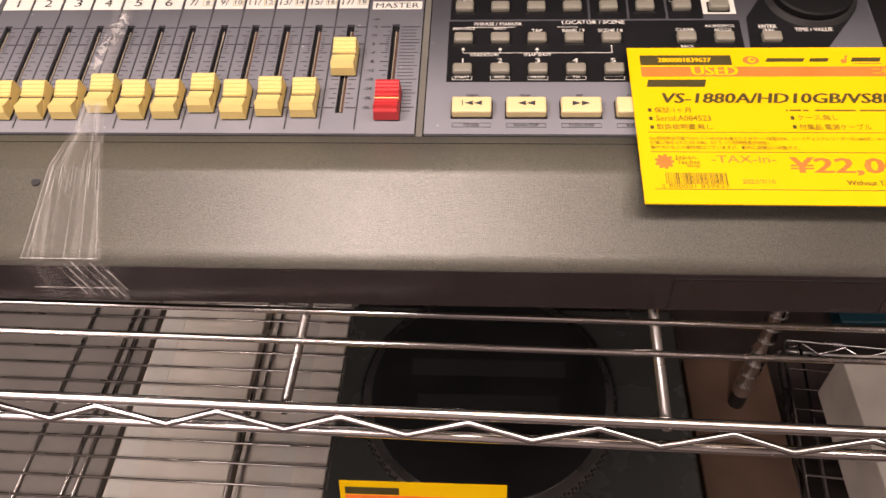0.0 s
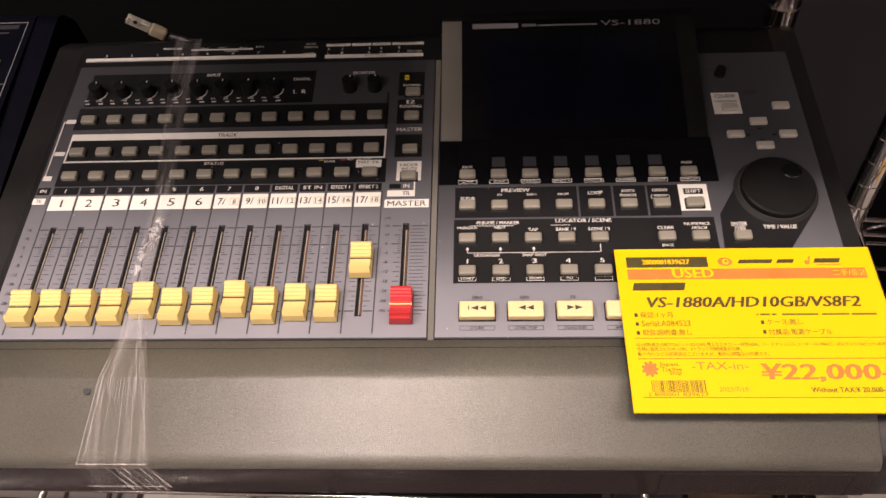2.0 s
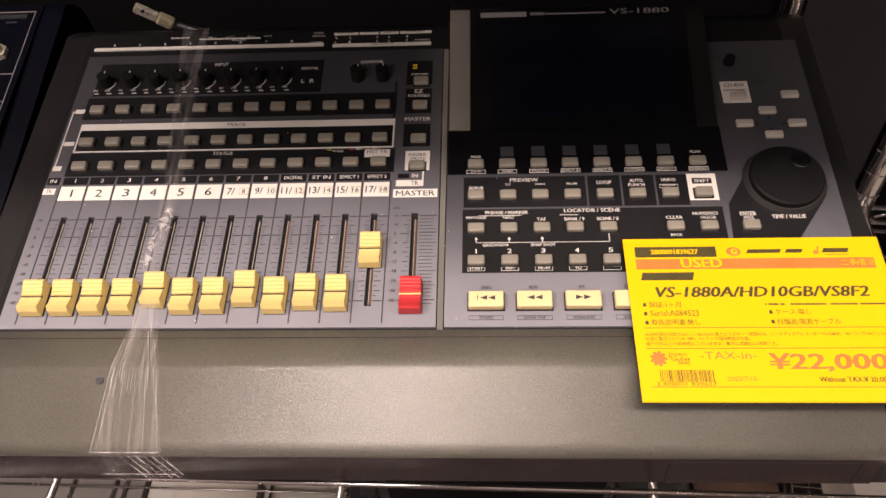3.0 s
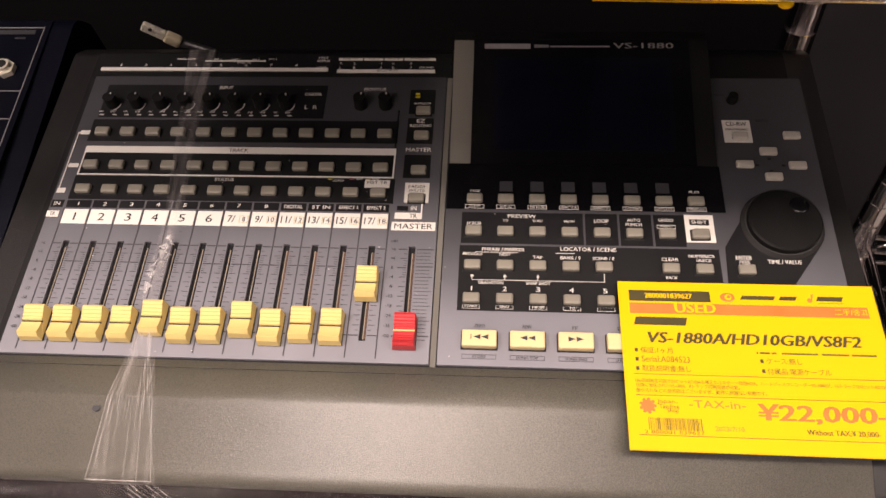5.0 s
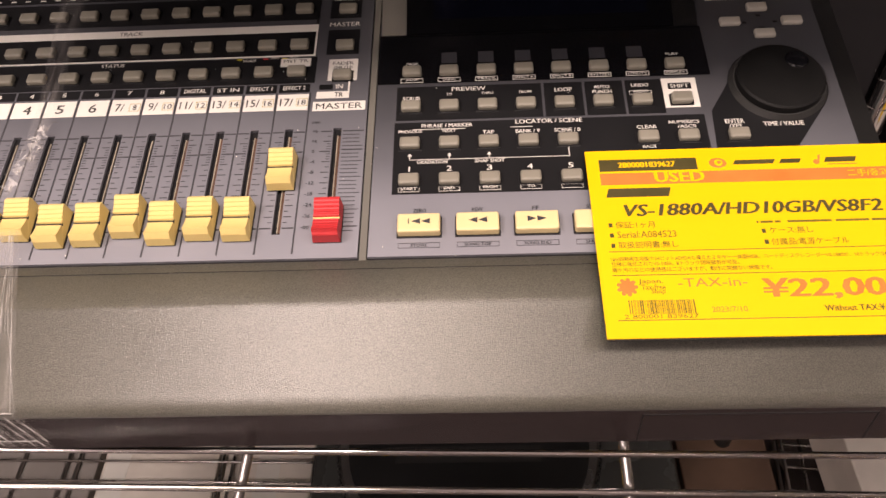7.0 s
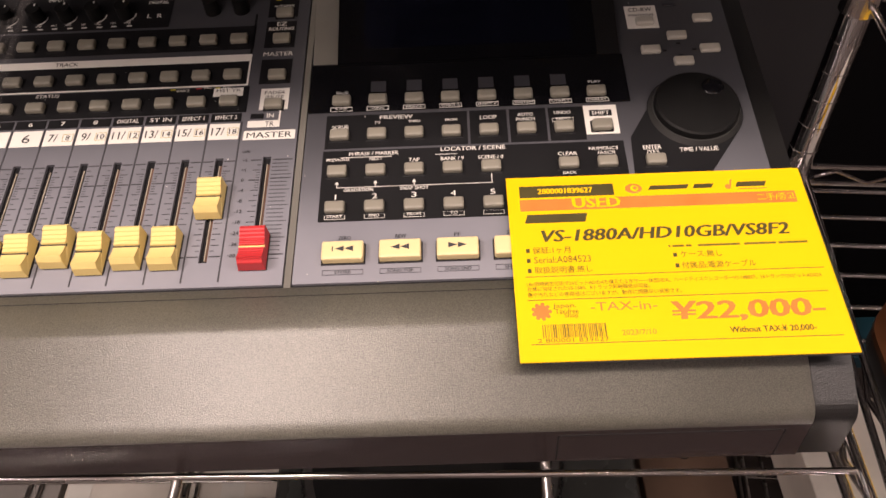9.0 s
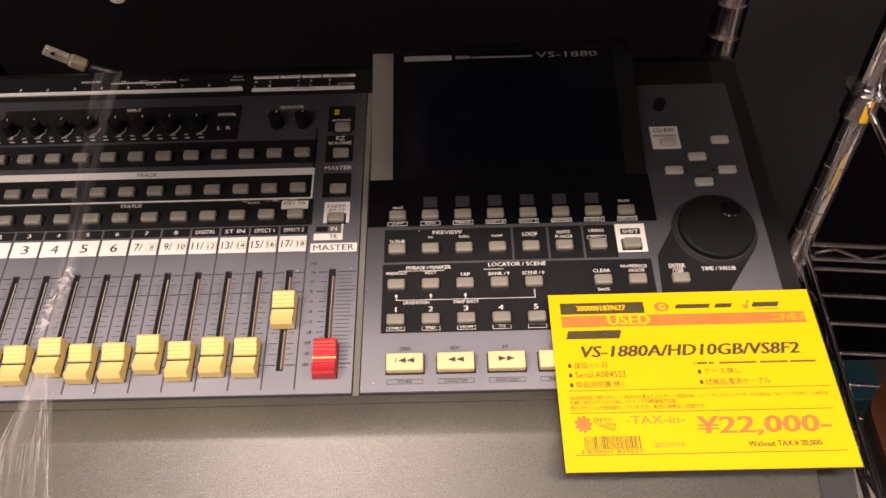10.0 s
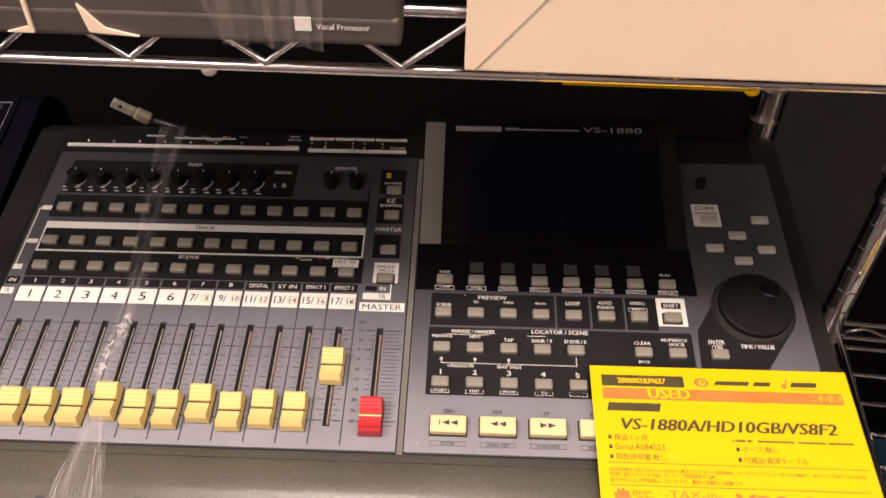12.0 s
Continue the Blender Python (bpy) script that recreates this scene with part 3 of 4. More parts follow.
def put_button(u, v, me=BTN):
    ob = rpart("button", me, M_BUTTON, at=(u, v, 0.0))
    part("button_well", WELL, M_BLACKPRINT, ob, at=(0, 0, -0.00005))


for u in CH:
    put_button(u + 0.0003, 0.1600)
    put_button(u, 0.1326)
    put_button(u + 0.0002, 0.1133)
for v in (0.1797, 0.1588, 0.1310, 0.1098):
    put_button(-0.0523, v)
ROW = [-0.0160 + 0.01915 * i for i in range(8)]
for u in ROW:
    put_button(u, 0.1100)
    put_button(u, 0.0866)
for i in (0, 1, 2, 3, 4, 6, 7):
    put_button(ROW[i], 0.0632)
for i in range(5):
    put_button(ROW[i], 0.0413)
put_button(0.1418, 0.0632)
CUR = button_mesh("cursor_button", 0.0108, 0.0055, 0.0030, M_CURSOR)
for u, v in ((0.1830, 0.1615), (0.1667, 0.1487), (0.1510, 0.1385), (0.1828, 0.1380), (0.1672, 0.1292)):
    rpart("cursor_button", CUR, M_CURSOR, at=(u, v, 0.0))
rpart("cursor_button", button_mesh("cursor_button", 0.0100, 0.0055, 0.0030, M_CURSOR), M_CURSOR, at=(0.1508, 0.1605, 0.0003))
rpart("dash_button", button_mesh("dash_button", 0.0080, 0.0022, 0.0006, M_GREYPRINT, 0.0002), M_GREYPRINT, at=(0.1668, 0.1745, 0.0))

TBTN = button_mesh("transport_button", 0.0194, 0.0098, 0.0050, M_TRANSPORT, 0.0009)
TWELL = button_mesh("transport_well", 0.0206, 0.0112, 0.0006, M_BLACKPRINT, 0.0002)


def arrow(bm, u, v, s, d, w):
    a = bm.verts.new((u - d * s, v, w))
    b = bm.verts.new((u + d * s, v + s * 0.72, w))
    c = bm.verts.new((u + d * s, v - s * 0.72, w))
    bm.faces.new((a, b, c) if d < 0 else (a, c, b))


for i in range(6):
    u = -0.0106 + 0.02665 * i
    ob = rpart("transport_button", TBTN, M_TRANSPORT, at=(u, 0.0153, 0.0))
    part("button_well", TWELL, M_BLACKPRINT, ob)
    bm = bmesh.new()
    if i < 3:
        d = 1 if i < 2 else -1
        for k in (-0.0022, 0.0022):
            arrow(bm, k + (0.0008 if i == 0 else 0), 0.0004, 0.0021, d, 0.00508)
        if i == 0:
            box(bm, (-0.0048, -0.0010, 0.00500), (-0.0043, 0.0019, 0.00508))
        part("arrow_print", bm, M_GREYPRINT, ob)

rb = [(-0.0235, 0.0497, 0.0787, 0.1008), (0.0510, 0.0702, 0.0787, 0.1008), (0.0715, 0.0904, 0.0787, 0.1008), (0.0917, 0.1098, 0.0787, 0.1008), (-0.0240, 0.1278, 0.0340, 0.0772)]
prints("black_field", rb, P0, P1, M_BLACKPRINT, "black printed field")
dial_plate = bmesh.new()
dark_under = [(0.1668 + 0.0243 * math.cos(radians(a)), 0.0950 + 0.0243 * math.sin(radians(a))) for a in range(-35, 176, 10)]
prism(dial_plate, dark_under + [(0.1318, 0.0790), (0.1300, 0.0460), (0.1630, 0.0460), (0.1650, 0.0510)], P0, P1, 2)
rpart("black_field", dial_plate, M_BLACKPRINT)
prints("white_field", [(0.1100, 0.1270, 0.0818, 0.1010), (0.1413, 0.1588, 0.1563, 0.1743)], W0, W1, M_WHITEPRINT, "white printed key surround")
thin = []
for i in range(8):
    thin += outline(ROW[i] - 0.0058, ROW[i] + 0.0058, 0.1031, 0.1060, 0.00028)
stuff(rpart("key_frames", plates(thin, 0.0009, 0.0010), M_WHITEPRINT))
thin = []
for i in range(5):
    thin += outline(ROW[i] - 0.0050, ROW[i] + 0.0050, 0.0352, 0.0377, 0.00022)
thin += outline(ROW[6] - 0.0055, ROW[6] + 0.0055, 0.0912, 0.0936, 0.00022)
thin += [(ROW[0], ROW[4], 0.0538, 0.0541), (ROW[4] - 0.0002, ROW[4] + 0.0002, 0.0541, 0.0595), (-0.0150, 0.0110, 0.0725, 0.0728), (0.0330, 0.0440, 0.0725, 0.0728)]
for u in ROW[:3]:
    thin += [(u - 0.0002, u + 0.0002, 0.0541, 0.0575), (u - 0.0009, u + 0.0009, 0.0560, 0.0566), (u - 0.0005, u + 0.0005, 0.0566, 0.0575)]
stuff(rpart("white_print", plates(thin, P1, P1 + 0.0001), M_WHITEPRINT))
tb = []
for i in range(6):
    u = -0.0106 + 0.02665 * i
    tb += outline(u - 0.0095, u + 0.0095, 0.0045, 0.0072, 0.0002)
stuff(rpart("scale_print", plates(tb, P0, P1), M_GREYPRINT))
wt = [("PREVIEW", 0.0130, 0.0978, 0.0026, 0.0170), ("SCRUB", ROW[0], 0.0922, 0.0022, 0.0085), ("TO", ROW[1], 0.0945, 0.0016, 0.0030), ("THRU", ROW[2], 0.0945, 0.0016, 0.0060), ("FROM", ROW[3], 0.0945, 0.0016, 0.0060), ("LOOP", ROW[4], 0.0952, 0.0026, 0.0085),
      ("AUTO", ROW[5], 0.0962, 0.0022, 0.0078), ("PUNCH", ROW[5], 0.0930, 0.0022, 0.0095), ("UNDO", ROW[6], 0.0965, 0.0022, 0.0085), ("REDO", ROW[6], 0.0924, 0.0016, 0.0070),
      ("LOCATOR / SCENE", 0.0520, 0.0752, 0.0026, 0.0325), ("PHRASE / MARKER", 0.0020, 0.0742, 0.0023, 0.0250), ("PREVIOUS", ROW[0], 0.0708, 0.0018, 0.0115), ("NEXT", ROW[1], 0.0708, 0.0018, 0.0065), ("TAP", ROW[2], 0.0692, 0.0022, 0.0055),
      ("BANK / 9", ROW[3], 0.0692, 0.0022, 0.0115), ("SCENE / 0", ROW[4], 0.0692, 0.0022, 0.0125), ("CLEAR", ROW[6], 0.0695, 0.0022, 0.0095), ("BACK", ROW[6], 0.0575, 0.0018, 0.0065), ("NUMERICS", ROW[7] - 0.001, 0.0720, 0.0020, 0.0145), ("/ASCII", ROW[7], 0.0692, 0.0020, 0.0085),
      ("GRADATION", -0.0050, 0.0518, 0.0020, 0.0145), ("SNAP SHOT", 0.0225, 0.0518, 0.0020, 0.0140), ("1", ROW[0], 0.0478, 0.0030, 0.0006), ("2", ROW[1], 0.0478, 0.0030, 0.0024), ("3", ROW[2], 0.0478, 0.0030, 0.0024), ("4", ROW[3], 0.0478, 0.0030, 0.0026), ("5", ROW[4], 0.0478, 0.0030, 0.0024),
      ("START", ROW[0], 0.0364, 0.0016, 0.0075), ("END", ROW[1], 0.0364, 0.0016, 0.0050), ("FROM", ROW[2], 0.0364, 0.0016, 0.0065), ("TO", ROW[3], 0.0364, 0.0016, 0.0035),
      ("ENTER", 0.1412, 0.0715, 0.0026, 0.0090), ("/YES", 0.1412, 0.0685, 0.0024, 0.0060), ("TIME / VALUE", 0.1640, 0.0692, 0.0026, 0.0190),
      ("PAGE", ROW[0], 0.1160, 0.0018, 0.0060), ("PLAY", ROW[7] - 0.0002, 0.1172, 0.0018, 0.0065)]
wt += [(s, ROW[i], 0.1045, 0.0014, 0.0095 if len(s) > 4 else 0.0065) for i, s in enumerate(["JUMP", "SONG", "TRACK", "EFFECT A", "EFFECT B", "SYSTEM", "UTILITY", "DISPLAY"])]
stuff(rpart("white_lettering", letters(wt, 0.0011), M_WHITEPRINT))
stuff(rpart("key_lettering", letters([("CD-RW", 0.1500, 0.1712, 0.0032, 0.0130), ("MASTERING", 0.1500, 0.1668, 0.0018, 0.0140)], 0.00045), M_DARK))
rpart("black_field", plates([(0.1128, 0.1243, 0.0937, 0.0978)], W1, W1 + 0.0001), M_BLACKPRINT)
stuff(rpart("key_lettering", letters([("SHIFT", 0.1185, 0.0957, 0.0024, 0.0090)], 0.0006), M_WHITEPRINT))
put_button(0.1186, 0.0870)
stuff(rpart("transport_lettering", letters([("ZERO", -0.0106, 0.0245, 0.0020, 0.0060), ("REW", 0.0160, 0.0245, 0.0020, 0.0050), ("FF", 0.0427, 0.0245, 0.0020, 0.0030), ("SHUTTLE", 0.0694, 0.0058, 0.0016, 0.0105),
                                      ("STORE", -0.0106, 0.0058, 0.0016, 0.0075), ("SONG TOP", 0.0160, 0.0058, 0.0016, 0.0120), ("SONG END", 0.0427, 0.0058, 0.0016, 0.0120), ("STOP", 0.0694, 0.0245, 0.0020, 0.0070)], 0.00035), M_GREYPRINT))

# fader caps: a saddle with a groove across it
CAP_V = [0.0076, 0.0076, 0.0078, 0.0080, 0.0122, 0.0081, 0.0084, 0.0126, 0.0083, 0.0103, 0.0096, 0.0375]


def cap_mesh(name, mat):
    bm = bmesh.new()
    L = 0.0198
    top = [(0.0, 0.0012), (0.0006, 0.0060), (0.0024, 0.0088)]
    for k in range(4):
        top.append((0.0024 + (L * 0.46 - 0.0024) * (k + 1) / 4, 0.0088 - 0.0020 * math.sin(math.pi / 2 * (k + 1) / 4)))
    top.append((L * 0.49, 0.0058))
    top.append((L * 0.51, 0.0058))
    for k in range(4):
        a = L * 0.53 + (L - 0.0010 - L * 0.53) * k / 4
        b = L * 0.53 + (L - 0.0010 - L * 0.53) * (k + 1) / 4
        h = 0.0068 + 0.0026 * (k / 4) ** 1.3
        h2 = 0.0068 + 0.0026 * ((k + 1) / 4) ** 1.3
        top += [(a, h + 0.0006), (b - 0.0003, h2)]
    top += [(L, 0.0086), (L, 0.0012)]
    prism(bm, top, -0.0064, 0.0064)
    for v in bm.verts:
        if v.co.z > 0.003:
            v.co.x *= 0.91
    me = mesh_of(name, bm)
    me.materials.append(mat)
    return me


CAP = cap_mesh("fader_cap", M_CREAM)
CAP_RED = cap_mesh("fader_cap_red", M_RED)
LINE = mesh_of("centre_line", box(bmesh.new(), (-0.00605, 0.0093, 0.0030), (0.00605, 0.0107, 0.0063)))
# Dark plate standing in for each cap's shadow, wider on the right.
CAP_SHADE = mesh_of("dark_under", box(bmesh.new(), (-0.0058, 0.0004, 0.0003), (0.0066, 0.0193, 0.0014)))
STEM = mesh_of("stem", box(bmesh.new(), (-0.0011, 0.006, -0.002), (0.0011, 0.014, 0.0015)))
for u, v in zip(CH, CAP_V):
    ob = rpart("fader_cap", CAP, M_CREAM, "cream yellow ribbed fader cap", at=(u, v, 0.0))
    part("centre_line", LINE, M_DARK, ob)
    part("stem", STEM, M_DARK, ob)
    part("dark_under", CAP_SHADE, M_DARK, ob)
ob = rpart("fader_cap", CAP_RED, M_RED, "red ribbed fader cap with a cream line", at=(MASTER_U, 0.0080, 0.0))
part("centre_line", LINE.copy(), M_DARK, ob).data.materials[0] = M_CREAM
part("stem", STEM, M_DARK, ob)
part("dark_under", CAP_SHADE, M_DARK, ob)

# trim knobs
for name, us in (("trim_knob", CH[:8]), ("monitor_knob", (-0.0950, -0.0782))):
    for u in us:
        top = 0.0092 if name == "monitor_knob" else 0.0080
        k = rpart(name, disc(bmesh.new(), (u, 0.1850), 0.0047, P1, top, 20, 0.0042), M_KNOB)
        part("pointer", boxes([((u + 0.0006, 0.1870, top), (u + 0.0012, 0.1886, top + 0.0002))]), M_WHITEPRINT, k)
arcs = bmesh.new()
for u in CH[:8]:
    tube(arcs, [(u + 0.0058 * math.cos(radians(a)), 0.1850 + 0.0058 * math.sin(radians(a)), P1 + 0.0001) for a in range(-75, 10, 12)], 0.00025, 4)
stuff(rpart("knob_scale", arcs, M_WHITEPRINT, "fine white scale arcs"))
for v in (0.1950, 0.1925):
    rpart("led", box(bmesh.new(), (-0.0585, v - 0.0007, P1), (-0.0555, v + 0.0007, 0.0008)), M_LED, "small amber lamp")

for u, mat in ((-0.1085, M_LED), (-0.0945, M_RED), (-0.0842, M_LED)):
    rpart("status_dash", plates([(u - 0.0014, u + 0.0014, 0.1237, 0.1244)], P1, P1 + 0.0001), mat)
specks = bmesh.new()
rng = random.Random(21)
for k in range(60):
    u, v, r = rng.uniform(-0.28, 0.18), rng.uniform(-0.004, 0.20), rng.uniform(0.00010, 0.00022)
    box(specks, (u - r, v - r, P0), (u + r, v + r * rng.uniform(0.6, 2.0), 0.0003))
stuff(rpart("dust", specks, M_WHITEPLASTIC, "fine pale dust"))
smudge = bmesh.new()
q = side(0.2615, 0.7649)
disc(smudge, (-0.2185, q[0]), 0.0022, q[1] - 0.0008, q[1] + 0.0002, 14)
rpart("smudge", smudge, M_GREYPRINT, "small dark smudge")

# rear legend strip
rpart("rear_strip", plates([(-0.2900, -0.0360, 0.2120, 0.2338)], -0.0028, -0.0020), M_BLACKPRINT, "black connector legend strip")
bars = [(-0.2862, -0.1222, 0.2174, 0.2200), (-0.1155, -0.0470, 0.2161, 0.2186)] + [(a, b, 0.2277, 0.2294) for a, b in ((-0.1155, -0.0985), (-0.0975, -0.0840), (-0.0830, -0.0700), (-0.0690, -0.0470))]
bars += [(-0.2120, -0.1680, 0.2266, 0.2269)]
prints("legend_bar", bars, -0.0020, -0.0010, M_WHITEPRINT, "white connector legend bar")
rt = [(str(i + 1), -0.2725 + 0.0182 * i, 0.2228, 0.0020, 0.0011 if i == 0 else 0.0018) for i in range(8)]
rt += [("PHANTOM", -0.2260, 0.2285, 0.0018, 0.0130), ("IN 1", -0.2030, 0.2285, 0.0015, 0.0050), ("OUT 1", -0.1900, 0.2285, 0.0015, 0.0060), ("IN 2", -0.1750, 0.2285, 0.0015, 0.0050), ("OUT 2", -0.1630, 0.2285, 0.0015, 0.0060), ("DIGITAL", -0.1830, 0.2250, 0.0017, 0.0100),
       ("FOOT", -0.1265, 0.2300, 0.0018, 0.0065), ("SWITCH", -0.1265, 0.2270, 0.0018, 0.0090), ("GUITAR", -0.1275, 0.2210, 0.0015, 0.0080), ("PHONES", -0.0530, 0.2210, 0.0016, 0.0100)]
rt += [(c, x, v, 0.0020, 0.0015) for row, v in (("R2468", 0.2246), ("L1357", 0.2206)) for c, x in zip(row, (-0.1135, -0.1040, -0.0850, -0.0765, -0.0640))]
stuff(rpart("rear_lettering", letters(rt, -0.0015), M_WHITEPRINT))
bt = [("OUTPUT", -0.0800, 0.2174, 0.0018, 0.0150), ("MASTER", -0.1070, 0.2286, 0.0013, 0.0110), ("AUX A", -0.0907, 0.2286, 0.0013, 0.0080), ("AUX B", -0.0765, 0.2286, 0.0013, 0.0080), ("MONITOR", -0.0580, 0.2286, 0.0013, 0.0130)]
stuff(rpart("legend_lettering", letters(bt, -0.0009, bold=0.0), M_INK))

# display block
wedge = [(0.1370, -0.001), (0.1370, 0.0010), (0.2270, 0.0190), (0.2345, 0.0185), (0.2400, 0.010), (0.2400, -0.010)]
rpart("display_housing", prism(bmesh.new(), wedge, -0.0330, 0.1340), M_CASE, "dark grey raised display housing")
rpart("function_strip", plates([(-0.0335, 0.1350, 0.1030, 0.1368)], 0.0002, 0.0009), M_GLASS_BLACK, "gloss black function key strip")
TILT_D = Matrix.Translation((0, 0.1370, 0.0010)) @ Matrix.Rotation(math.atan2(0.0180, 0.09), 4, "X")
DL = math.hypot(0.0180, 0.09)


def dpart(name, bm, mat, label=""):
    bm.transform(TILT_D)
    return rpart(name, bm, mat, label)


dpart("display_glass", plates([(-0.0195, 0.1215, 0.0, DL - 0.001)], 0.0, 0.0010), M_GLASS_BLACK, "gloss black display surround")
dpart("display_screen", plates([(-0.0050, 0.1085, 0.0090, DL - 0.0150)], 0.0010, 0.0013), M_LCD, "unlit dark blue display screen")
# Strip painted lighter for light falling through a gap above the dark housing.
dpart("lit_housing_edge", plates([(-0.0328, -0.0197, 0.0, DL - 0.001)], 0.0, 0.0006), M_BEVEL, "display edge painted lighter for light from a gap above")
dpart("housing_side", plates([(0.1215, 0.1338, 0.0, DL - 0.001)], 0.0, 0.0006), M_CASE)
dpart("maker_mark", plates([(-0.0125, 0.0180, DL - 0.0078, DL - 0.0040), (0.0205, 0.0300, DL - 0.0068, DL - 0.0060), (0.0205, 0.0300, DL - 0.0056, DL - 0.0048), (0.0310, 0.0700, DL - 0.0066, DL - 0.0056)], 0.0010, 0.0012), M_MARK, "grey maker mark bars")
dpart("model_lettering", letters([("VS-1880", 0.0920, DL - 0.0055, 0.0042, 0.0390)], 0.0013), M_MARK)
for i in range(1, 7):
    rpart("key_pointer", plates([(ROW[i] - 0.0040, ROW[i] + 0.0040, 0.1160, 0.1235)], 0.0009, 0.0011), M_GREYPRINT)

# dial
DC = (0.1668, 0.0950)
rpart("dial_ring", disc(bmesh.new(), DC, 0.0240, 0.0, 0.0028, 64, 0.0222), M_SKIRT, "dark ring under the dial")
dial = bmesh.new()
disc(dial, DC, 0.0214, 0.0028, 0.0062, 64, 0.0212)
disc(dial, DC, 0.0212, 0.0062, 0.0070, 64, 0.0202)
jog = rpart("jog_dial", dial, M_KNOB, "large black jog dial")
dm = bmesh.new()
bmesh.ops.create_uvsphere(dm, u_segments=24, v_segments=12, radius=0.0058, matrix=Matrix.Translation((DC[0] + 0.0095, DC[1] + 0.0098, 0.0069)) @ Matrix.Diagonal((1, 1, 0.22, 1)))
part("finger_dimple", dm, M_GLASS_BLACK, jog, smooth=True)
for u, v in ((0.1588, 0.1388), (0.1748, 0.1388), (0.1669, 0.1438), (0.1669, 0.1347)):
    rpart("cursor_mark", plates([(u - 0.0011, u + 0.0011, v - 0.0006, v + 0.0006)], P0, P1), M_BLACKPRINT)
rpart("contrast_knob", disc(bmesh.new(), (0.1500, 0.1912), 0.0036, 0.0, 0.0055, 24, 0.0030), M_KNOB)
rpart("knob_mark", plates([(0.138, 0.146, 0.1955, 0.1961)], P0, P1), M_GREYPRINT)

# feet
for u in (-0.27, 0.17):
    for v in (-0.03, 0.20):
        p = PANEL @ Vector((u, v, 0))
        h = PANEL.inverted() @ Vector((p.x, p.y, 0.7105))
        rpart("rubber_foot", disc(bmesh.new(), (h.x, h.y), 0.010, h.z, h.z + 0.02 + (0.03 if v > 0 else 0), 20), M_BLACKPLASTIC)

# ---- clear packing tape over the recorder ----
def ribbon(rows, across=9, wob=0.0005, seed=1):
    """A film through rows of (left u, right u, v, w)."""
    rng = random.Random(seed)
    bm = bmesh.new()
    grid = []
    for a, b, v, w in rows:
        grid.append([bm.verts.new((a + (b - a) * k / across, v + rng.uniform(-1, 1) * wob, w + rng.uniform(0, 1) * wob)) for k in range(across + 1)])
    for r0, r1 in zip(grid, grid[1:]):
        for k in range(across):
            bm.faces.new((r0[k], r0[k + 1], r1[k + 1], r1[k]))
    return bm


def along(rows, n):
    out = []
    for r0, r1 in zip(rows, rows[1:]):
        out += [tuple(a + (b - a) * k / n for a, b in zip(r0, r1)) for k in range(n)]
    return out + [rows[-1]]


f0, f1, f2 = side(0.2272, 0.7195), side(0.2280, 0.7475), side(0.2672, 0.7690)
upper_rows = [(-0.2240, -0.2050, 0.2350, 0.0010), (-0.2150, -0.2010, 0.1600, 0.0045), (-0.2078, -0.1968, 0.0930, 0.0045), (-0.2075, -0.1967, 0.0430, 0.0060), (-0.2060, -0.1945, 0.0300, 0.0100)]
lower_rows = [(-0.2045, -0.1925, 0.0125, 0.0092), (-0.2085, -0.1925, -0.0010, 0.0016), (-0.2118, -0.1852, f2[0], f2[1] + 0.0006), (-0.2192, -0.1806, f1[0] - 0.0002, f1[1] + 0.0008), (-0.2190, -0.1745, f0[0] - 0.0012, f0[1])]
tape = thing("packing_tape", PANEL, "wrinkled strip of clear packing tape stuck over the recorder", "tape")
part("film", ribbon(along(upper_rows, 8), 8, 0.0004, 3), M_TAPE, tape)
part("film", ribbon(along(lower_rows, 8), 12, 0.0004, 4), M_TAPE, tape)
rng = random.Random(11)
cr = bmesh.new()
for k in range(46):
    t = k / 45
    u = -0.2070 + 0.0085 * t + rng.uniform(-0.0035, 0.0035)
    v = 0.038 + 0.040 * t + rng.uniform(-0.003, 0.003)
    a = [cr.verts.new((u + rng.uniform(-0.0035, 0.0035), v + rng.uniform(-0.004, 0.004), 0.005 + rng.uniform(0, 0.004))) for _ in range(3)]
    cr.faces.new(a)
part("crumpled_film", cr, M_CRINKLE, tape, "crumpled whitish fold of the film")
fold = bmesh.new()
def on_slope(u, f, lift=0.0011):
    """A point on the sloping front of the rest: f is 0 at the ridge and 1 at the front edge."""
    return (u, f2[0] + (f1[0] - f2[0]) * f, f2[1] + (f1[1] - f2[1]) * f + lift)


for k in range(17):
    s = k / 16 + rng.uniform(-0.02, 0.02)
    r = rng.uniform(0.00006, 0.00017)
    ridge = -0.2095 + 0.0225 * s
    pts = [(-0.2035 + 0.0095 * s, 0.0105, 0.0093), (-0.2070 + 0.0120 * s, -0.0010, 0.0024), on_slope(ridge, 0.0)]
    end = 1.0 if k % 4 == 0 else rng.uniform(0.12, 0.45)
    pts.append(on_slope(ridge + (-0.0065 + 0.0105 * s) * end, end))
    for a, b in zip(pts, pts[1:]):
        rod(fold, a, b, r, 5)
for a, b, r in ((-0.2085, -0.2192, 0.00022), (-0.2070, -0.2165, 0.00012), (-0.1925, -0.1815, 0.00008)):
    rod(fold, (a, 0.0, 0.0022), on_slope(a + (b - a) * 0.3, 0.0), r * 0.6, 5)
    rod(fold, on_slope(a + (b - a) * 0.3, 0.0), on_slope(b, 1.0), r, 5)
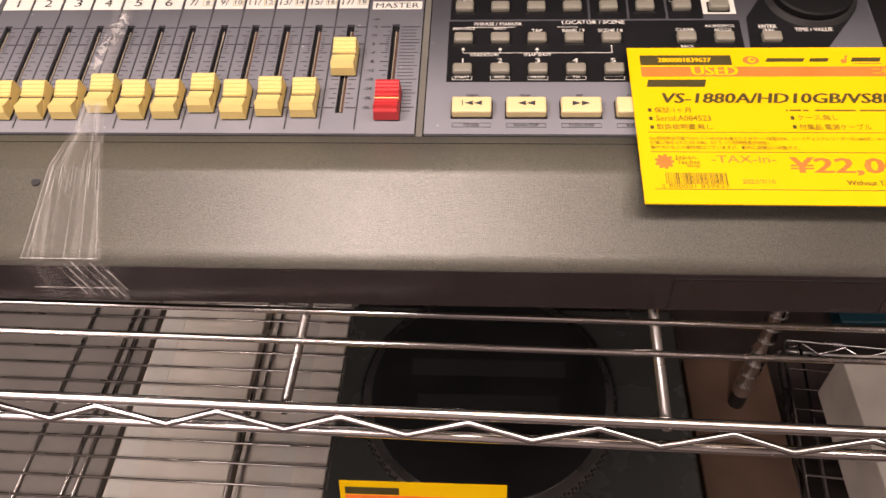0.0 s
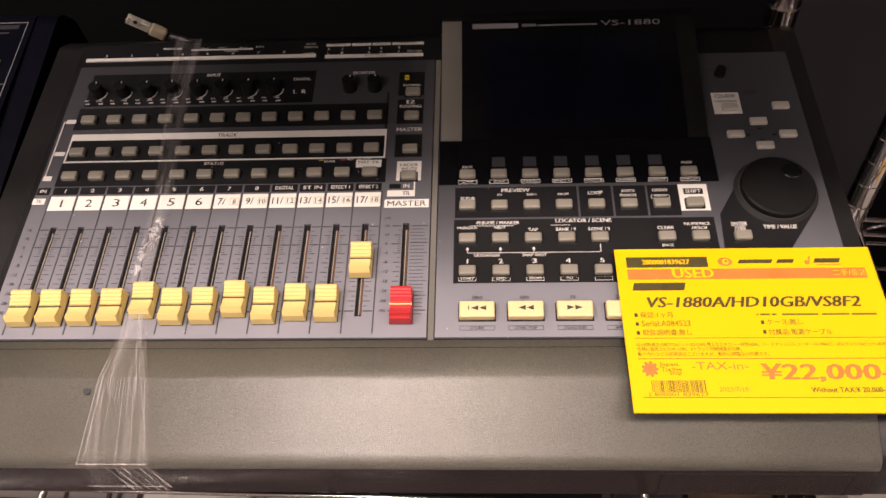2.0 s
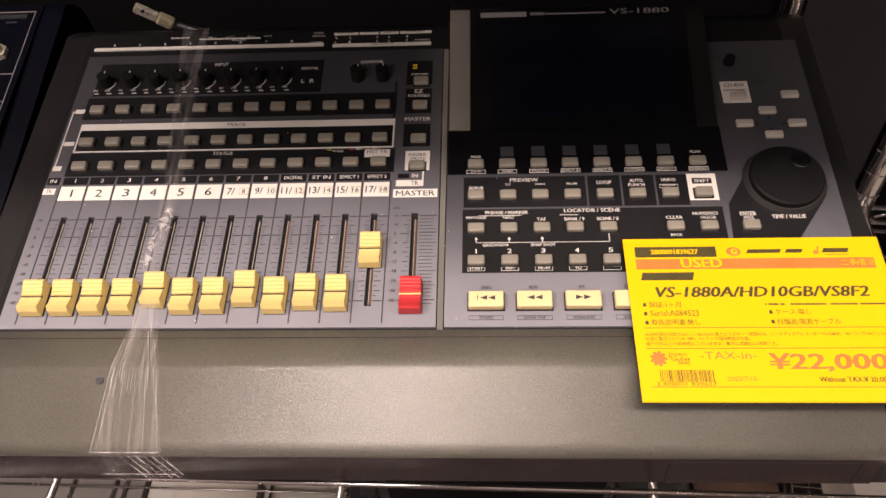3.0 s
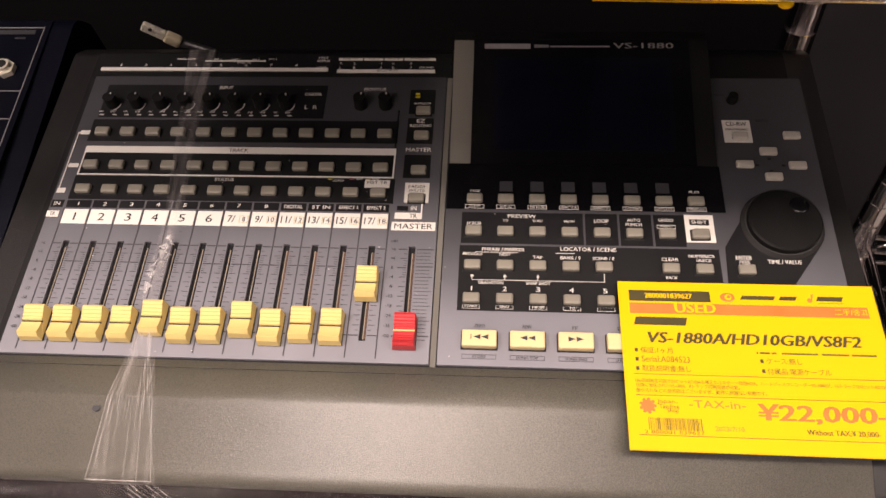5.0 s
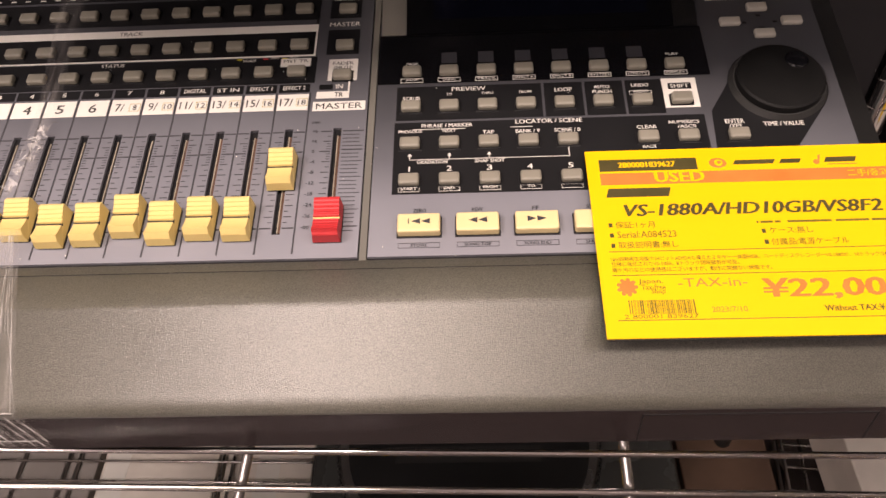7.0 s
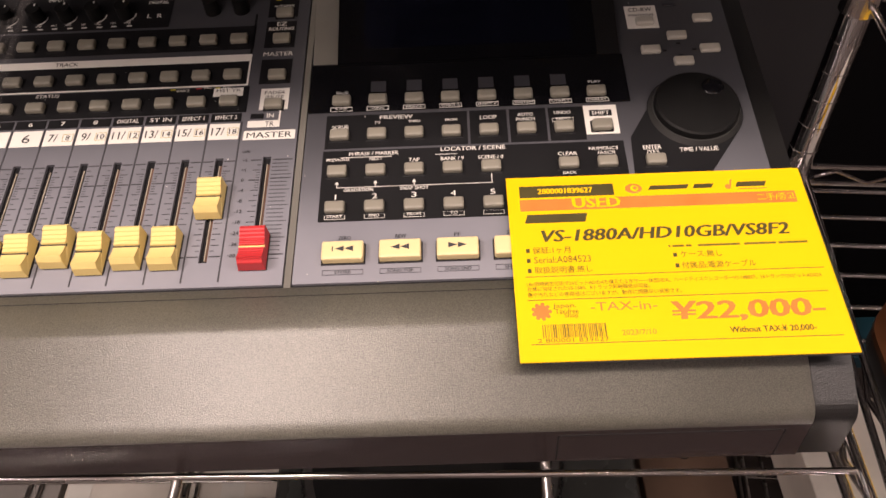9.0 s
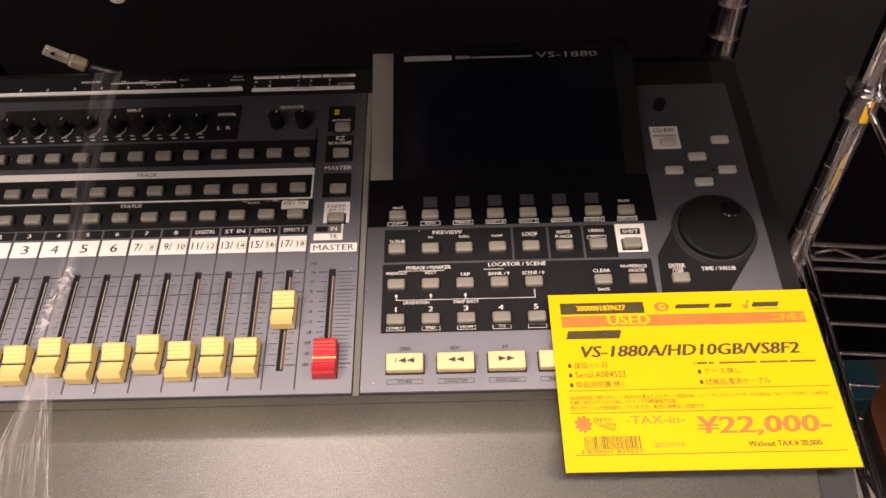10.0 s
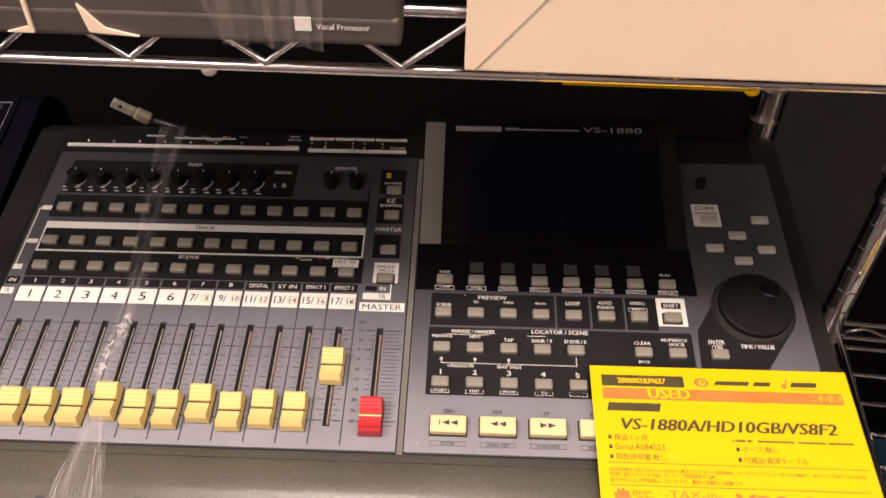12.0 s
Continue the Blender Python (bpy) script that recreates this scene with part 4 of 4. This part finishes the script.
for k in range(6):
    s = k / 5
    a = (-0.2050 + 0.022 * s, f1[0] - 0.0008, f1[1] - 0.001)
    rod(fold, a, (a[0] + 0.010, f0[0] - 0.0016, f0[1] + rng.uniform(0.004, 0.014)), 0.00018, 5)
rod(fold, (-0.2200, f1[0] - 0.0002, f1[1] + 0.0008), (-0.1820, f1[0] - 0.0002, f1[1] + 0.0008), 0.0003, 5)
rod(fold, (-0.2180, f0[0] - 0.0016, f0[1] + 0.013), (-0.1770, f0[0] - 0.0016, f0[1] + 0.013), 0.0002, 5)
part("fold_line", fold, M_CRINKLE, tape)

# ---- yellow price card ----
CARD_T = math.atan2(0.0046 - 0.0084, 0.0978)
CARD = PANEL @ Matrix.Translation((0.1375, -0.0458, 0.0078)) @ Matrix.Rotation(CARD_T, 4, "X")
card = thing("price_card", CARD, "yellow printed used-goods price card lying on the recorder's keys", "price card")


def in_card(x, y):
    """Shares of the card's width from the left and height from the top, to its own metres."""
    return (-0.0705 + 0.1397 * x, 0.098 * (1 - y))


def card_plates(items, w0=0.0012, w1=0.0013):
    out = []
    for x0, x1, y0, y1 in items:
        a, d = in_card(x0, y0)
        b, c = in_card(x1, y1)
        out.append((a, b, c, d))
    return plates(out, w0, w1)


def card_letters(items, lean=0.0, bold=0.02):
    rows = []
    for s, x0, x1, y, h in items:
        a, v = in_card(x0, y)
        b, _ = in_card(x1, y)
        rows.append((s, (a + b) / 2, v, h * 0.098, b - a))
    return letters(rows, 0.00135, lean=lean, bold=bold)


# Black backing; its rim past the sheet also paints in the card's shadow.
part("backing_and_shadow", plates([(-0.0700, 0.0702, -0.0006, 0.0980)], 0.0, 0.0006), M_CARDBACK, card, "black stiff backing, its rim standing in for the card's shadow")
part("sheet", plates([(-0.0705, 0.0692, 0.0, 0.098)], 0.0006, 0.0012), M_YELLOW, card, "bright yellow card")
part("orange_band", card_plates([(0.041, 0.962, 0.138, 0.206)]), M_ORANGE, card)
part("code_box", card_plates([(0.042, 0.362, 0.056, 0.126)]), M_INK, card)
stuff(part("yellow_lettering", card_letters([("2800001839627", 0.105, 0.290, 0.090, 0.032), ("USED", 0.218, 0.376, 0.166, 0.062)], 0.0, 0.06), M_YELLOW, card))
stuff(part("orange_lettering", card_letters([("二手/중고", 0.834, 0.958, 0.170, 0.042)], 0.0), M_YELLOW, card))


def leaning_bar(x0, x1, y0, y1, lean=0.010):
    """A plain bar of an italic word, its ends leaning to the right."""
    a, d = in_card(x0, y0)
    b, c = in_card(x1, y1)
    k = lean * 0.14
    return prism(bmesh.new(), [(a, c), (b - k, c), (b, d), (a + k, d)], 0.0012, 0.0013, 2)


for it in ((0.052, 0.262, 0.228, 0.278), (0.478, 0.618, 0.078, 0.103), (0.628, 0.702, 0.078, 0.103), (0.772, 0.880, 0.074, 0.103), (0.776, 0.878, 0.114, 0.119)):
    part("brand_bar", leaning_bar(*it), M_INK if it[2] < 0.1 or it[2] > 0.2 else M_ORANGE, card, "plain bar of a maker or shop mark")
stuff(part("headline", card_letters([("VS-1880A/HD10GB/VS8F2", 0.098, 0.905, 0.355, 0.066)], 0.24, 0.055), M_INK, card))
stuff(part("small_print", card_letters([("保証:1ヶ月", 0.068, 0.190, 0.434, 0.036), ("Serial:A084523", 0.070, 0.252, 0.487, 0.036), ("取扱説明書:無し", 0.069, 0.252, 0.542, 0.036), ("ケース:無し", 0.538, 0.670, 0.481, 0.036), ("付属品:電源ケーブル", 0.535, 0.768, 0.541, 0.036),
                                  ("18tr同時再生可能で24ビットAD/DAも備えたミキサー一体型HDR。ハードディスクレコーダーVS-1880が、18トラック/24ビットAD/DA", 0.040, 0.960, 0.615, 0.023), ("仕様に強化されたVS-1880。8トラック同時録音が可能。", 0.040, 0.423, 0.641, 0.023), ("傷や汚れなどの使用感はございますが、動作に問題ない状態です。", 0.039, 0.518, 0.671, 0.023),
                                  ("Japan.", 0.113, 0.186, 0.733, 0.028), ("Tax-free", 0.119, 0.191, 0.759, 0.026), ("Shop", 0.147, 0.188, 0.783, 0.028), ("2 800001 839627", 0.058, 0.272, 0.900, 0.020)], 0.0, 0.004), M_OLIVE, card))
stuff(part("net_price", card_letters([("Without TAX:¥ 20,000-", 0.636, 0.892, 0.877, 0.034)], 0.0, 0.02), M_INK, card))
for x, y in ((0.053, 0.434), (0.053, 0.489), (0.053, 0.544), (0.521, 0.483), (0.521, 0.541)):
    part("bullet", card_plates([(x - 0.006, x + 0.006, y - 0.011, y + 0.011)]), M_INK, card)
for x0, x1 in ((0.506, 0.512), (0.518, 0.556), (0.562, 0.580), (0.600, 0.735), (0.748, 0.850), (0.858, 0.950)):
    part("text_bar", card_plates([(x0, x1, 0.429, 0.440)]), M_OLIVE, card)
for y0, x1 in ((0.574, 0.974), (0.696, 0.963), (0.915, 0.965)):
    part("rule", card_plates([(0.038, x1, y0, y0 + 0.004)]), M_OLIVE, card)
stuff(part("tax_line", card_letters([("-TAX-in-", 0.229, 0.433, 0.740, 0.042), ("2023/7/10", 0.313, 0.416, 0.872, 0.026)], 0.0, 0.0), M_ORANGE, card))
stuff(part("price", card_letters([("¥22,000-", 0.475, 0.934, 0.780, 0.105)], 0.12, 0.055), M_ORANGE, card))
sun = in_card(0.078, 0.757)
part("round_mark", disc(bmesh.new(), sun, 0.0033, 0.0012, 0.00130, 24), M_ORANGE, card)
petals = bmesh.new()
for k in range(9):
    a = 2 * math.pi * k / 9
    disc(petals, (sun[0] + 0.0036 * math.cos(a), sun[1] + 0.0036 * math.sin(a)), 0.0009, 0.0012, 0.00128, 8)
stuff(part("mark_petals", petals, M_ORANGE, card))
swirl = in_card(0.430, 0.091)
tube_ring = bmesh.new()
for r0, r1, z in ((0.0040, 0.0036, 0.00129),):
    disc(tube_ring, swirl, r0, 0.0012, z, 28, r1)
for v in tube_ring.verts:
    v.co.y = swirl[1] + (v.co.y - swirl[1]) * 0.72
part("round_mark", tube_ring, M_ORANGE, card)
part("mark_eye", disc(bmesh.new(), (swirl[0] + 0.0003, swirl[1]), 0.0019, 0.0012, 0.00136, 20), M_YELLOW, card)
part("mark_eye", disc(bmesh.new(), (swirl[0] + 0.0006, swirl[1] + 0.0002), 0.0009, 0.0012, 0.00142, 16), M_ORANGE, card)
note = in_card(0.748, 0.100)
part("round_mark", disc(bmesh.new(), note, 0.0014, 0.0012, 0.0013, 16), M_ORANGE, card)
part("mark_stem", prism(bmesh.new(), [(note[0] + 0.0008, note[1]), (note[0] + 0.0014, note[1]), (note[0] + 0.0026, note[1] + 0.0044), (note[0] + 0.0012, note[1] + 0.0036)], 0.0012, 0.00128, 2), M_ORANGE, card)
rng = random.Random(5)
bars, x = [], 0.075
while x < 0.268:
    t = rng.choice((0.0015, 0.0015, 0.003, 0.0045))
    bars.append((x, min(x + t, 0.272), 0.822, 0.888))
    x += t + rng.choice((0.0018, 0.003, 0.0042))
stuff(part("barcode", card_plates(bars), M_OLIVE, card))

# ---- cable plug behind the recorder ----
plug = thing("cable_plug", Matrix.Translation((-0.2535, 0.553, 0.8020)) @ pose(0, 0, 0, 12, 0, 0) @ Matrix.Rotation(radians(38), 4, "Y"), "nickel cable plug with a cream grip standing behind the recorder", "plug")
part("shell", box(bmesh.new(), (-0.018, -0.0022, -0.0038), (-0.001, 0.0022, 0.0038), 0.0008), M_SILVER, plug)
part("grip", box(bmesh.new(), (-0.001, -0.0034, -0.0046), (0.0115, 0.0034, 0.0046), 0.0018), M_GRIP, plug)
part("hole", rod(bmesh.new(), (-0.012, -0.0027, 0.002), (-0.012, -0.0020, 0.002), 0.0015, 14), M_DARK, plug)
part("cable", rod(bmesh.new(), (0.0110, 0, 0), (0.075, 0.004, 0.010), 0.0030, 12), M_BLACKPLASTIC, plug, smooth=True)

# ---- small mixer beside the recorder ----
MIX = Matrix.Translation((-0.340, 0.4413, 0.7909)) @ Matrix.Rotation(radians(12.3), 4, "X")
mixer = thing("compact_mixer", MIX, "navy black compact mixing desk with thin white lines, beside the recorder", "audio mixer")
part("body", prism(bmesh.new(), rounded([(-0.24, -0.030), (-0.24, -0.012), (0.118, -0.0008), (0.130, -0.02), (0.13, -0.090), (-0.20, -0.028)], {2: 0.01}, 4), -0.26, 0.020), M_NAVY, mixer)
part("top_plate", plates([(-0.258, 0.004, -0.20, 0.114)], -0.0040, 0.0), M_NAVY, mixer)
ml = [(-0.0006, 0.0, -0.20, 0.108), (-0.05, -0.0008, 0.107, 0.1078), (-0.12, -0.0008, 0.0475, 0.0482), (-0.12, -0.0008, 0.0230, 0.0237), (-0.12, -0.0008, 0.0020, 0.0027)]
part("white_lines", plates(ml, 0.0, 0.0003), M_MARK, mixer)
part("maker_mark", plates([(-0.052, -0.006, 0.1010, 0.1050), (-0.020, -0.012, 0.0965, 0.0980)], 0.0, 0.0003), M_GREYPRINT, mixer, "plain grey maker mark bar")
jack = part("jack_nut", disc(bmesh.new(), (-0.0165, 0.0665), 0.0075, 0.0, 0.0040, 6), M_SILVER, mixer)
part("jack_sleeve", disc(bmesh.new(), (-0.0165, 0.0665), 0.0048, 0.0040, 0.0075, 20), M_SILVER, jack)
part("jack_hole", disc(bmesh.new(), (-0.0165, 0.0665), 0.0034, 0.0075, 0.0078, 20), M_DARK, jack)
part("knob", disc(bmesh.new(), (-0.025, 0.0150), 0.0060, 0.0, 0.012, 20, 0.005), M_WHITEPLASTIC, mixer)

# ---- on the upper shelf ----
U_SHELF = UPPER
carton = thing("cream_carton", U_SHELF @ Matrix.Translation((0.0, 0.1535, 0.9782)), "large smooth cream carton with a creased flap, overhanging the upper shelf", "carton")
# Unseen: dark so the display reflects little, wide to block light from the right.
part("box_body", boxes([((-0.0040, 0.0042, 0.0140), (0.33, 0.20, 0.20))]), M_BLACKPLASTIC, carton, "unseen carton body, made dark and wide to shade the panel")
part("front_flap", boxes([((-0.0045, 0.0, 0.0), (0.331, 0.004, 0.20))], 0.0008), M_CREAMCARTON, carton, "cream front flap folded down over the shelf edge")
part("crease", prism(bmesh.new(), [(-0.001, 0.0006), (-0.0004, 0.0), (0.0545, 0.0660), (0.0540, 0.0664)], -0.0002, 0.0006, 1), M_GRIP, carton)
fx = thing("effects_unit", U_SHELF @ Matrix.Translation((-0.307, 0.1545, 0.9920)), "black effects unit in torn clear wrapping on the upper shelf", "effects unit")
# Depth is unseen, run to the shelf's back so the unit shades the panel.
part("body", box(bmesh.new(), (0.0, 0.0, 0.0), (0.279, 0.220, 0.055), 0.004, 3), M_SLEEVE, fx)
vp = letters([("Vocal Processor", 0.2580, 0.0022, 0.0024, 0.0195)], 0.0008)
vp.transform(Matrix.Rotation(radians(90), 4, "X"))
stuff(part("lettering", vp, M_WHITEPRINT, fx))
# Lip added to fit the camera's view: it lowers the visible front edge only.
part("view_fit_lip", box(bmesh.new(), (0.0, -0.0004, -0.0055), (0.279, 0.014, 0.006), 0.002, 3), M_SLEEVE, fx)
part("mark", boxes([((0.2405, -0.0010, 0.0004), (0.2465, -0.0004, 0.0056))]), M_WHITEPRINT, fx, "plain white mark")
part("wrapping", ribbon([(0.21, 0.25, -0.002, 0.05), (0.205, 0.252, -0.003, 0.02), (0.214, 0.251, -0.0035, -0.0060)], 10, 0.002, 8), M_TAPE, fx, "wrinkled clear wrapping")
part("carton_corner", prism(bmesh.new(), [(0.1330, -0.0040), (0.1432, -0.0040), (0.1440, 0.018), (0.1425, 0.018), (0.1418, -0.0015)], -0.0015, -0.0002, 1), M_CREAMCARTON, fx, "torn beige card corner")
part("carton_corner", prism(bmesh.new(), [(0.164, -0.0030), (0.182, -0.0042), (0.170, -0.0012), (0.1620, 0.0080)], -0.0015, -0.0002, 1), M_CREAMCARTON, fx, "torn beige card corner")
for x, mat, nm in ((-0.1105, M_WHITEPLASTIC, "white"), (0.1140, M_YELLOW, "yellow")):
    hook = thing("shelf_clip", U_SHELF @ Matrix.Translation((x, 0.1775, 0.9595)), nm + " round plastic clip under the upper shelf's edge", "clip")
    bm = bmesh.new()
    bmesh.ops.create_uvsphere(bm, u_segments=18, v_segments=10, radius=0.0026, matrix=Matrix.Diagonal((1.25, 1, 0.85, 1)))
    part("knob", bm, mat, hook, smooth=True)
    part("neck", rod(bmesh.new(), (0, 0, 0), (0, 0.001, 0.0035), 0.0020), mat, hook)
strip = thing("label_strip", U_SHELF @ Matrix.Translation((0.03, 0.1760, 0.9578)), "thin yellow strip under the upper shelf's edge", "label strip")
part("film", boxes([((0.006, 0.0, 0.0021), (0.086, 0.003, 0.0025))]), M_YELLOW, strip)

# ---- on the lower shelf ----
TT = Matrix.Translation((0.028, 0.50, 0.065))
turntable = thing("turntable", TT, "black and grey record turntable on the lowest wire shelf", "turntable")
part("plinth", box(bmesh.new(), (-0.228, -0.176, 0.006), (0.228, 0.176, 0.050), 0.006), M_BLACKPLASTIC, turntable)
part("top_plate", box(bmesh.new(), (-0.224, -0.172, 0.050), (0.224, 0.172, 0.056), 0.003), M_TURN, turntable)
pl = bmesh.new()
disc(pl, (-0.03, 0.03), 0.166, 0.056, 0.068, 72, 0.160)
plat = part("platter", pl, M_CHROME_DULL, turntable)
dots = bmesh.new()
for ring, r in enumerate((0.1652, 0.1642, 0.1632)):
    for k in range(90):
        a = 2 * math.pi * (k + 0.5 * ring) / 90
        z = 0.0585 + 0.0035 * ring
        box(dots, (-0.03 + r * math.cos(a) - 0.0012, 0.03 + r * math.sin(a) - 0.0012, z - 0.001), (-0.03 + r * math.cos(a) + 0.0012, 0.03 + r * math.sin(a) + 0.0012, z + 0.001))
tagged(part("strobe_dots", dots, M_DARK, plat), kind="stuff")
part("slip_mat", disc(bmesh.new(), (-0.03, 0.03), 0.150, 0.068, 0.071, 72), M_BLACKPLASTIC, plat, "black slip mat")
part("mat_print", boxes([((-0.13, 0.05, 0.0711), (0.07, 0.075, 0.0714)), ((-0.12, 0.0, 0.0711), (0.06, 0.022, 0.0714))]), M_SKIRT, plat, "faint grey mark bars")
for u in (-0.19, 0.19):
    for v in (-0.14, 0.14):
        part("foot", disc(bmesh.new(), (u, v), 0.025, 0.0, 0.008, 24), M_BLACKPLASTIC, turntable)
low = thing("price_card", Matrix.Translation((-0.055, 0.243, 0.290)) @ Matrix.Rotation(radians(70), 4, "X"), "yellow price card standing in front of the turntable", "price card")
part("sheet", boxes([((-0.0705, -0.23, 0.0), (0.0705, 0.115, 0.0012))]), M_YELLOW, low)
part("code_box", boxes([((-0.066, 0.101, 0.0012), (-0.020, 0.109, 0.0014))]), M_INK, low)
part("orange_band", boxes([((-0.066, 0.092, 0.0012), (0.066, 0.100, 0.0014))]), M_ORANGE, low)


def floor_box(name, lo, hi, mat, label, seam=0.0):
    ob = thing(name, Matrix.Translation(((lo[0] + hi[0]) / 2, (lo[1] + hi[1]) / 2, lo[2])), label, "carton", "cartons under the racks")
    d = [(b - a) / 2 for a, b in zip(lo, hi)]
    part("box_body", box(bmesh.new(), (-d[0], -d[1], 0), (d[0], d[1], 2 * d[2] - 0.0005), 0.002), mat, ob)
    part("lid_flap", box(bmesh.new(), (-d[0] + 0.002, -d[1] + 0.002, 2 * d[2] - 0.0005), (d[0] - 0.002, -0.001, 2 * d[2] - 0.0002), 0.0001, 1), mat, ob)
    if seam is not None:
        part("tape_seam", boxes([((seam - 0.016, -d[1] + 0.004, 2 * d[2] - 0.0005), (seam + 0.016, d[1] - 0.004, 2 * d[2]))]), M_WHITEPLASTIC, ob)
    return ob


floor_box("carton", (-0.505, 0.22, 0.0), (-0.345, 0.80, 0.050), M_PALE, "flat pale grey carton on the floor under the rack", -0.060)
floor_box("carton", (-0.335, 0.22, 0.0), (-0.215, 0.80, 0.048), M_PALE, "flat pale carton with a white seam on the floor")
floor_box("carton", (-0.78, 0.22, 0.0), (-0.515, 0.80, 0.046), M_PALE_GREY, "flat mid grey carton on the floor", None)
floor_box("carton", (0.445, 0.30, 0.066), (0.70, 0.58, 0.16), M_PALE, "pale grey carton on the neighbouring rack's lowest shelf")
floor_box("carton", (0.53, 0.725, 0.0), (0.69, 0.80, 0.030), M_TEAL, "flat teal carton on the floor behind the racks", None)

# ---- on the neighbouring rack ----
cabinet = thing("wooden_cabinet", Matrix.Translation((0.42, 0.30, 0.5875)), "shallow walnut veneered cabinet lying on the neighbouring rack", "cabinet")
OUT = [(-0.035, 0.145), (-0.102, 0.074), (-0.109, -0.010), (-0.098, -0.125), (0.130, -0.135), (0.150, 0.120)]
part("body", prism(bmesh.new(), rounded(OUT, {k: 0.012 for k in range(6)}, 4), 0.0, 0.0150, 2), M_BLACKPLASTIC, cabinet)
part("top_panel", prism(bmesh.new(), rounded([(x * 1.01, y * 1.01) for x, y in OUT], {k: 0.012 for k in range(6)}, 4), 0.0150, 0.0205, 2), M_WALNUT, cabinet, "polished walnut top")
gear = thing("round_edged_case", Matrix.Translation((0.472, 0.436, 0.7620)), "black moulded case with ribbed rounded edge on the neighbouring rack", "equipment case")
gb = bmesh.new()
box(gb, (-0.115, -0.14, 0.0), (0.12, 0.10, 0.075), 0.030, 6)
part("shell", gb, M_BLACKPLASTIC, gear, smooth=True)
for z in (0.030, 0.037, 0.044):
    part("rib", box(bmesh.new(), (-0.1165, -0.115, z), (-0.113, 0.075, z + 0.003), 0.001), M_CASE, gear)
card3 = thing("price_card", pose(0.332, 0.2975, 0.6088, 0, 0, 36), "yellow price card lying on the walnut cabinet", "price card")
part("border", boxes([((-0.002, -0.100, 0.0), (0.142, 0.002, 0.0008))]), M_CARDBACK, card3)
part("sheet", boxes([((0.0, -0.098, 0.0008), (0.14, 0.0, 0.0018))]), M_YELLOW, card3)

card4 = thing("price_card", pose(0.455, 0.365, 0.1605, 0, 0, 42), "black-edged yellow price card lying on the pale carton", "price card")
part("border", boxes([((-0.003, -0.101, 0.0), (0.143, 0.003, 0.0008))]), M_CARDBACK, card4)
part("sheet", boxes([((0.0, -0.098, 0.0008), (0.14, 0.0, 0.0018))]), M_YELLOW, card4)

board = thing("floor_board", Matrix.Translation((0.345, 0.50, 0.0)), "brown wooden board on the floor under the neighbouring rack", "board")
part("plank", box(bmesh.new(), (-0.075, -0.30, 0.0), (0.04, 0.125, 0.074), 0.002), M_BOARD, board)

bpy.data.objects.remove(FONT_OB)
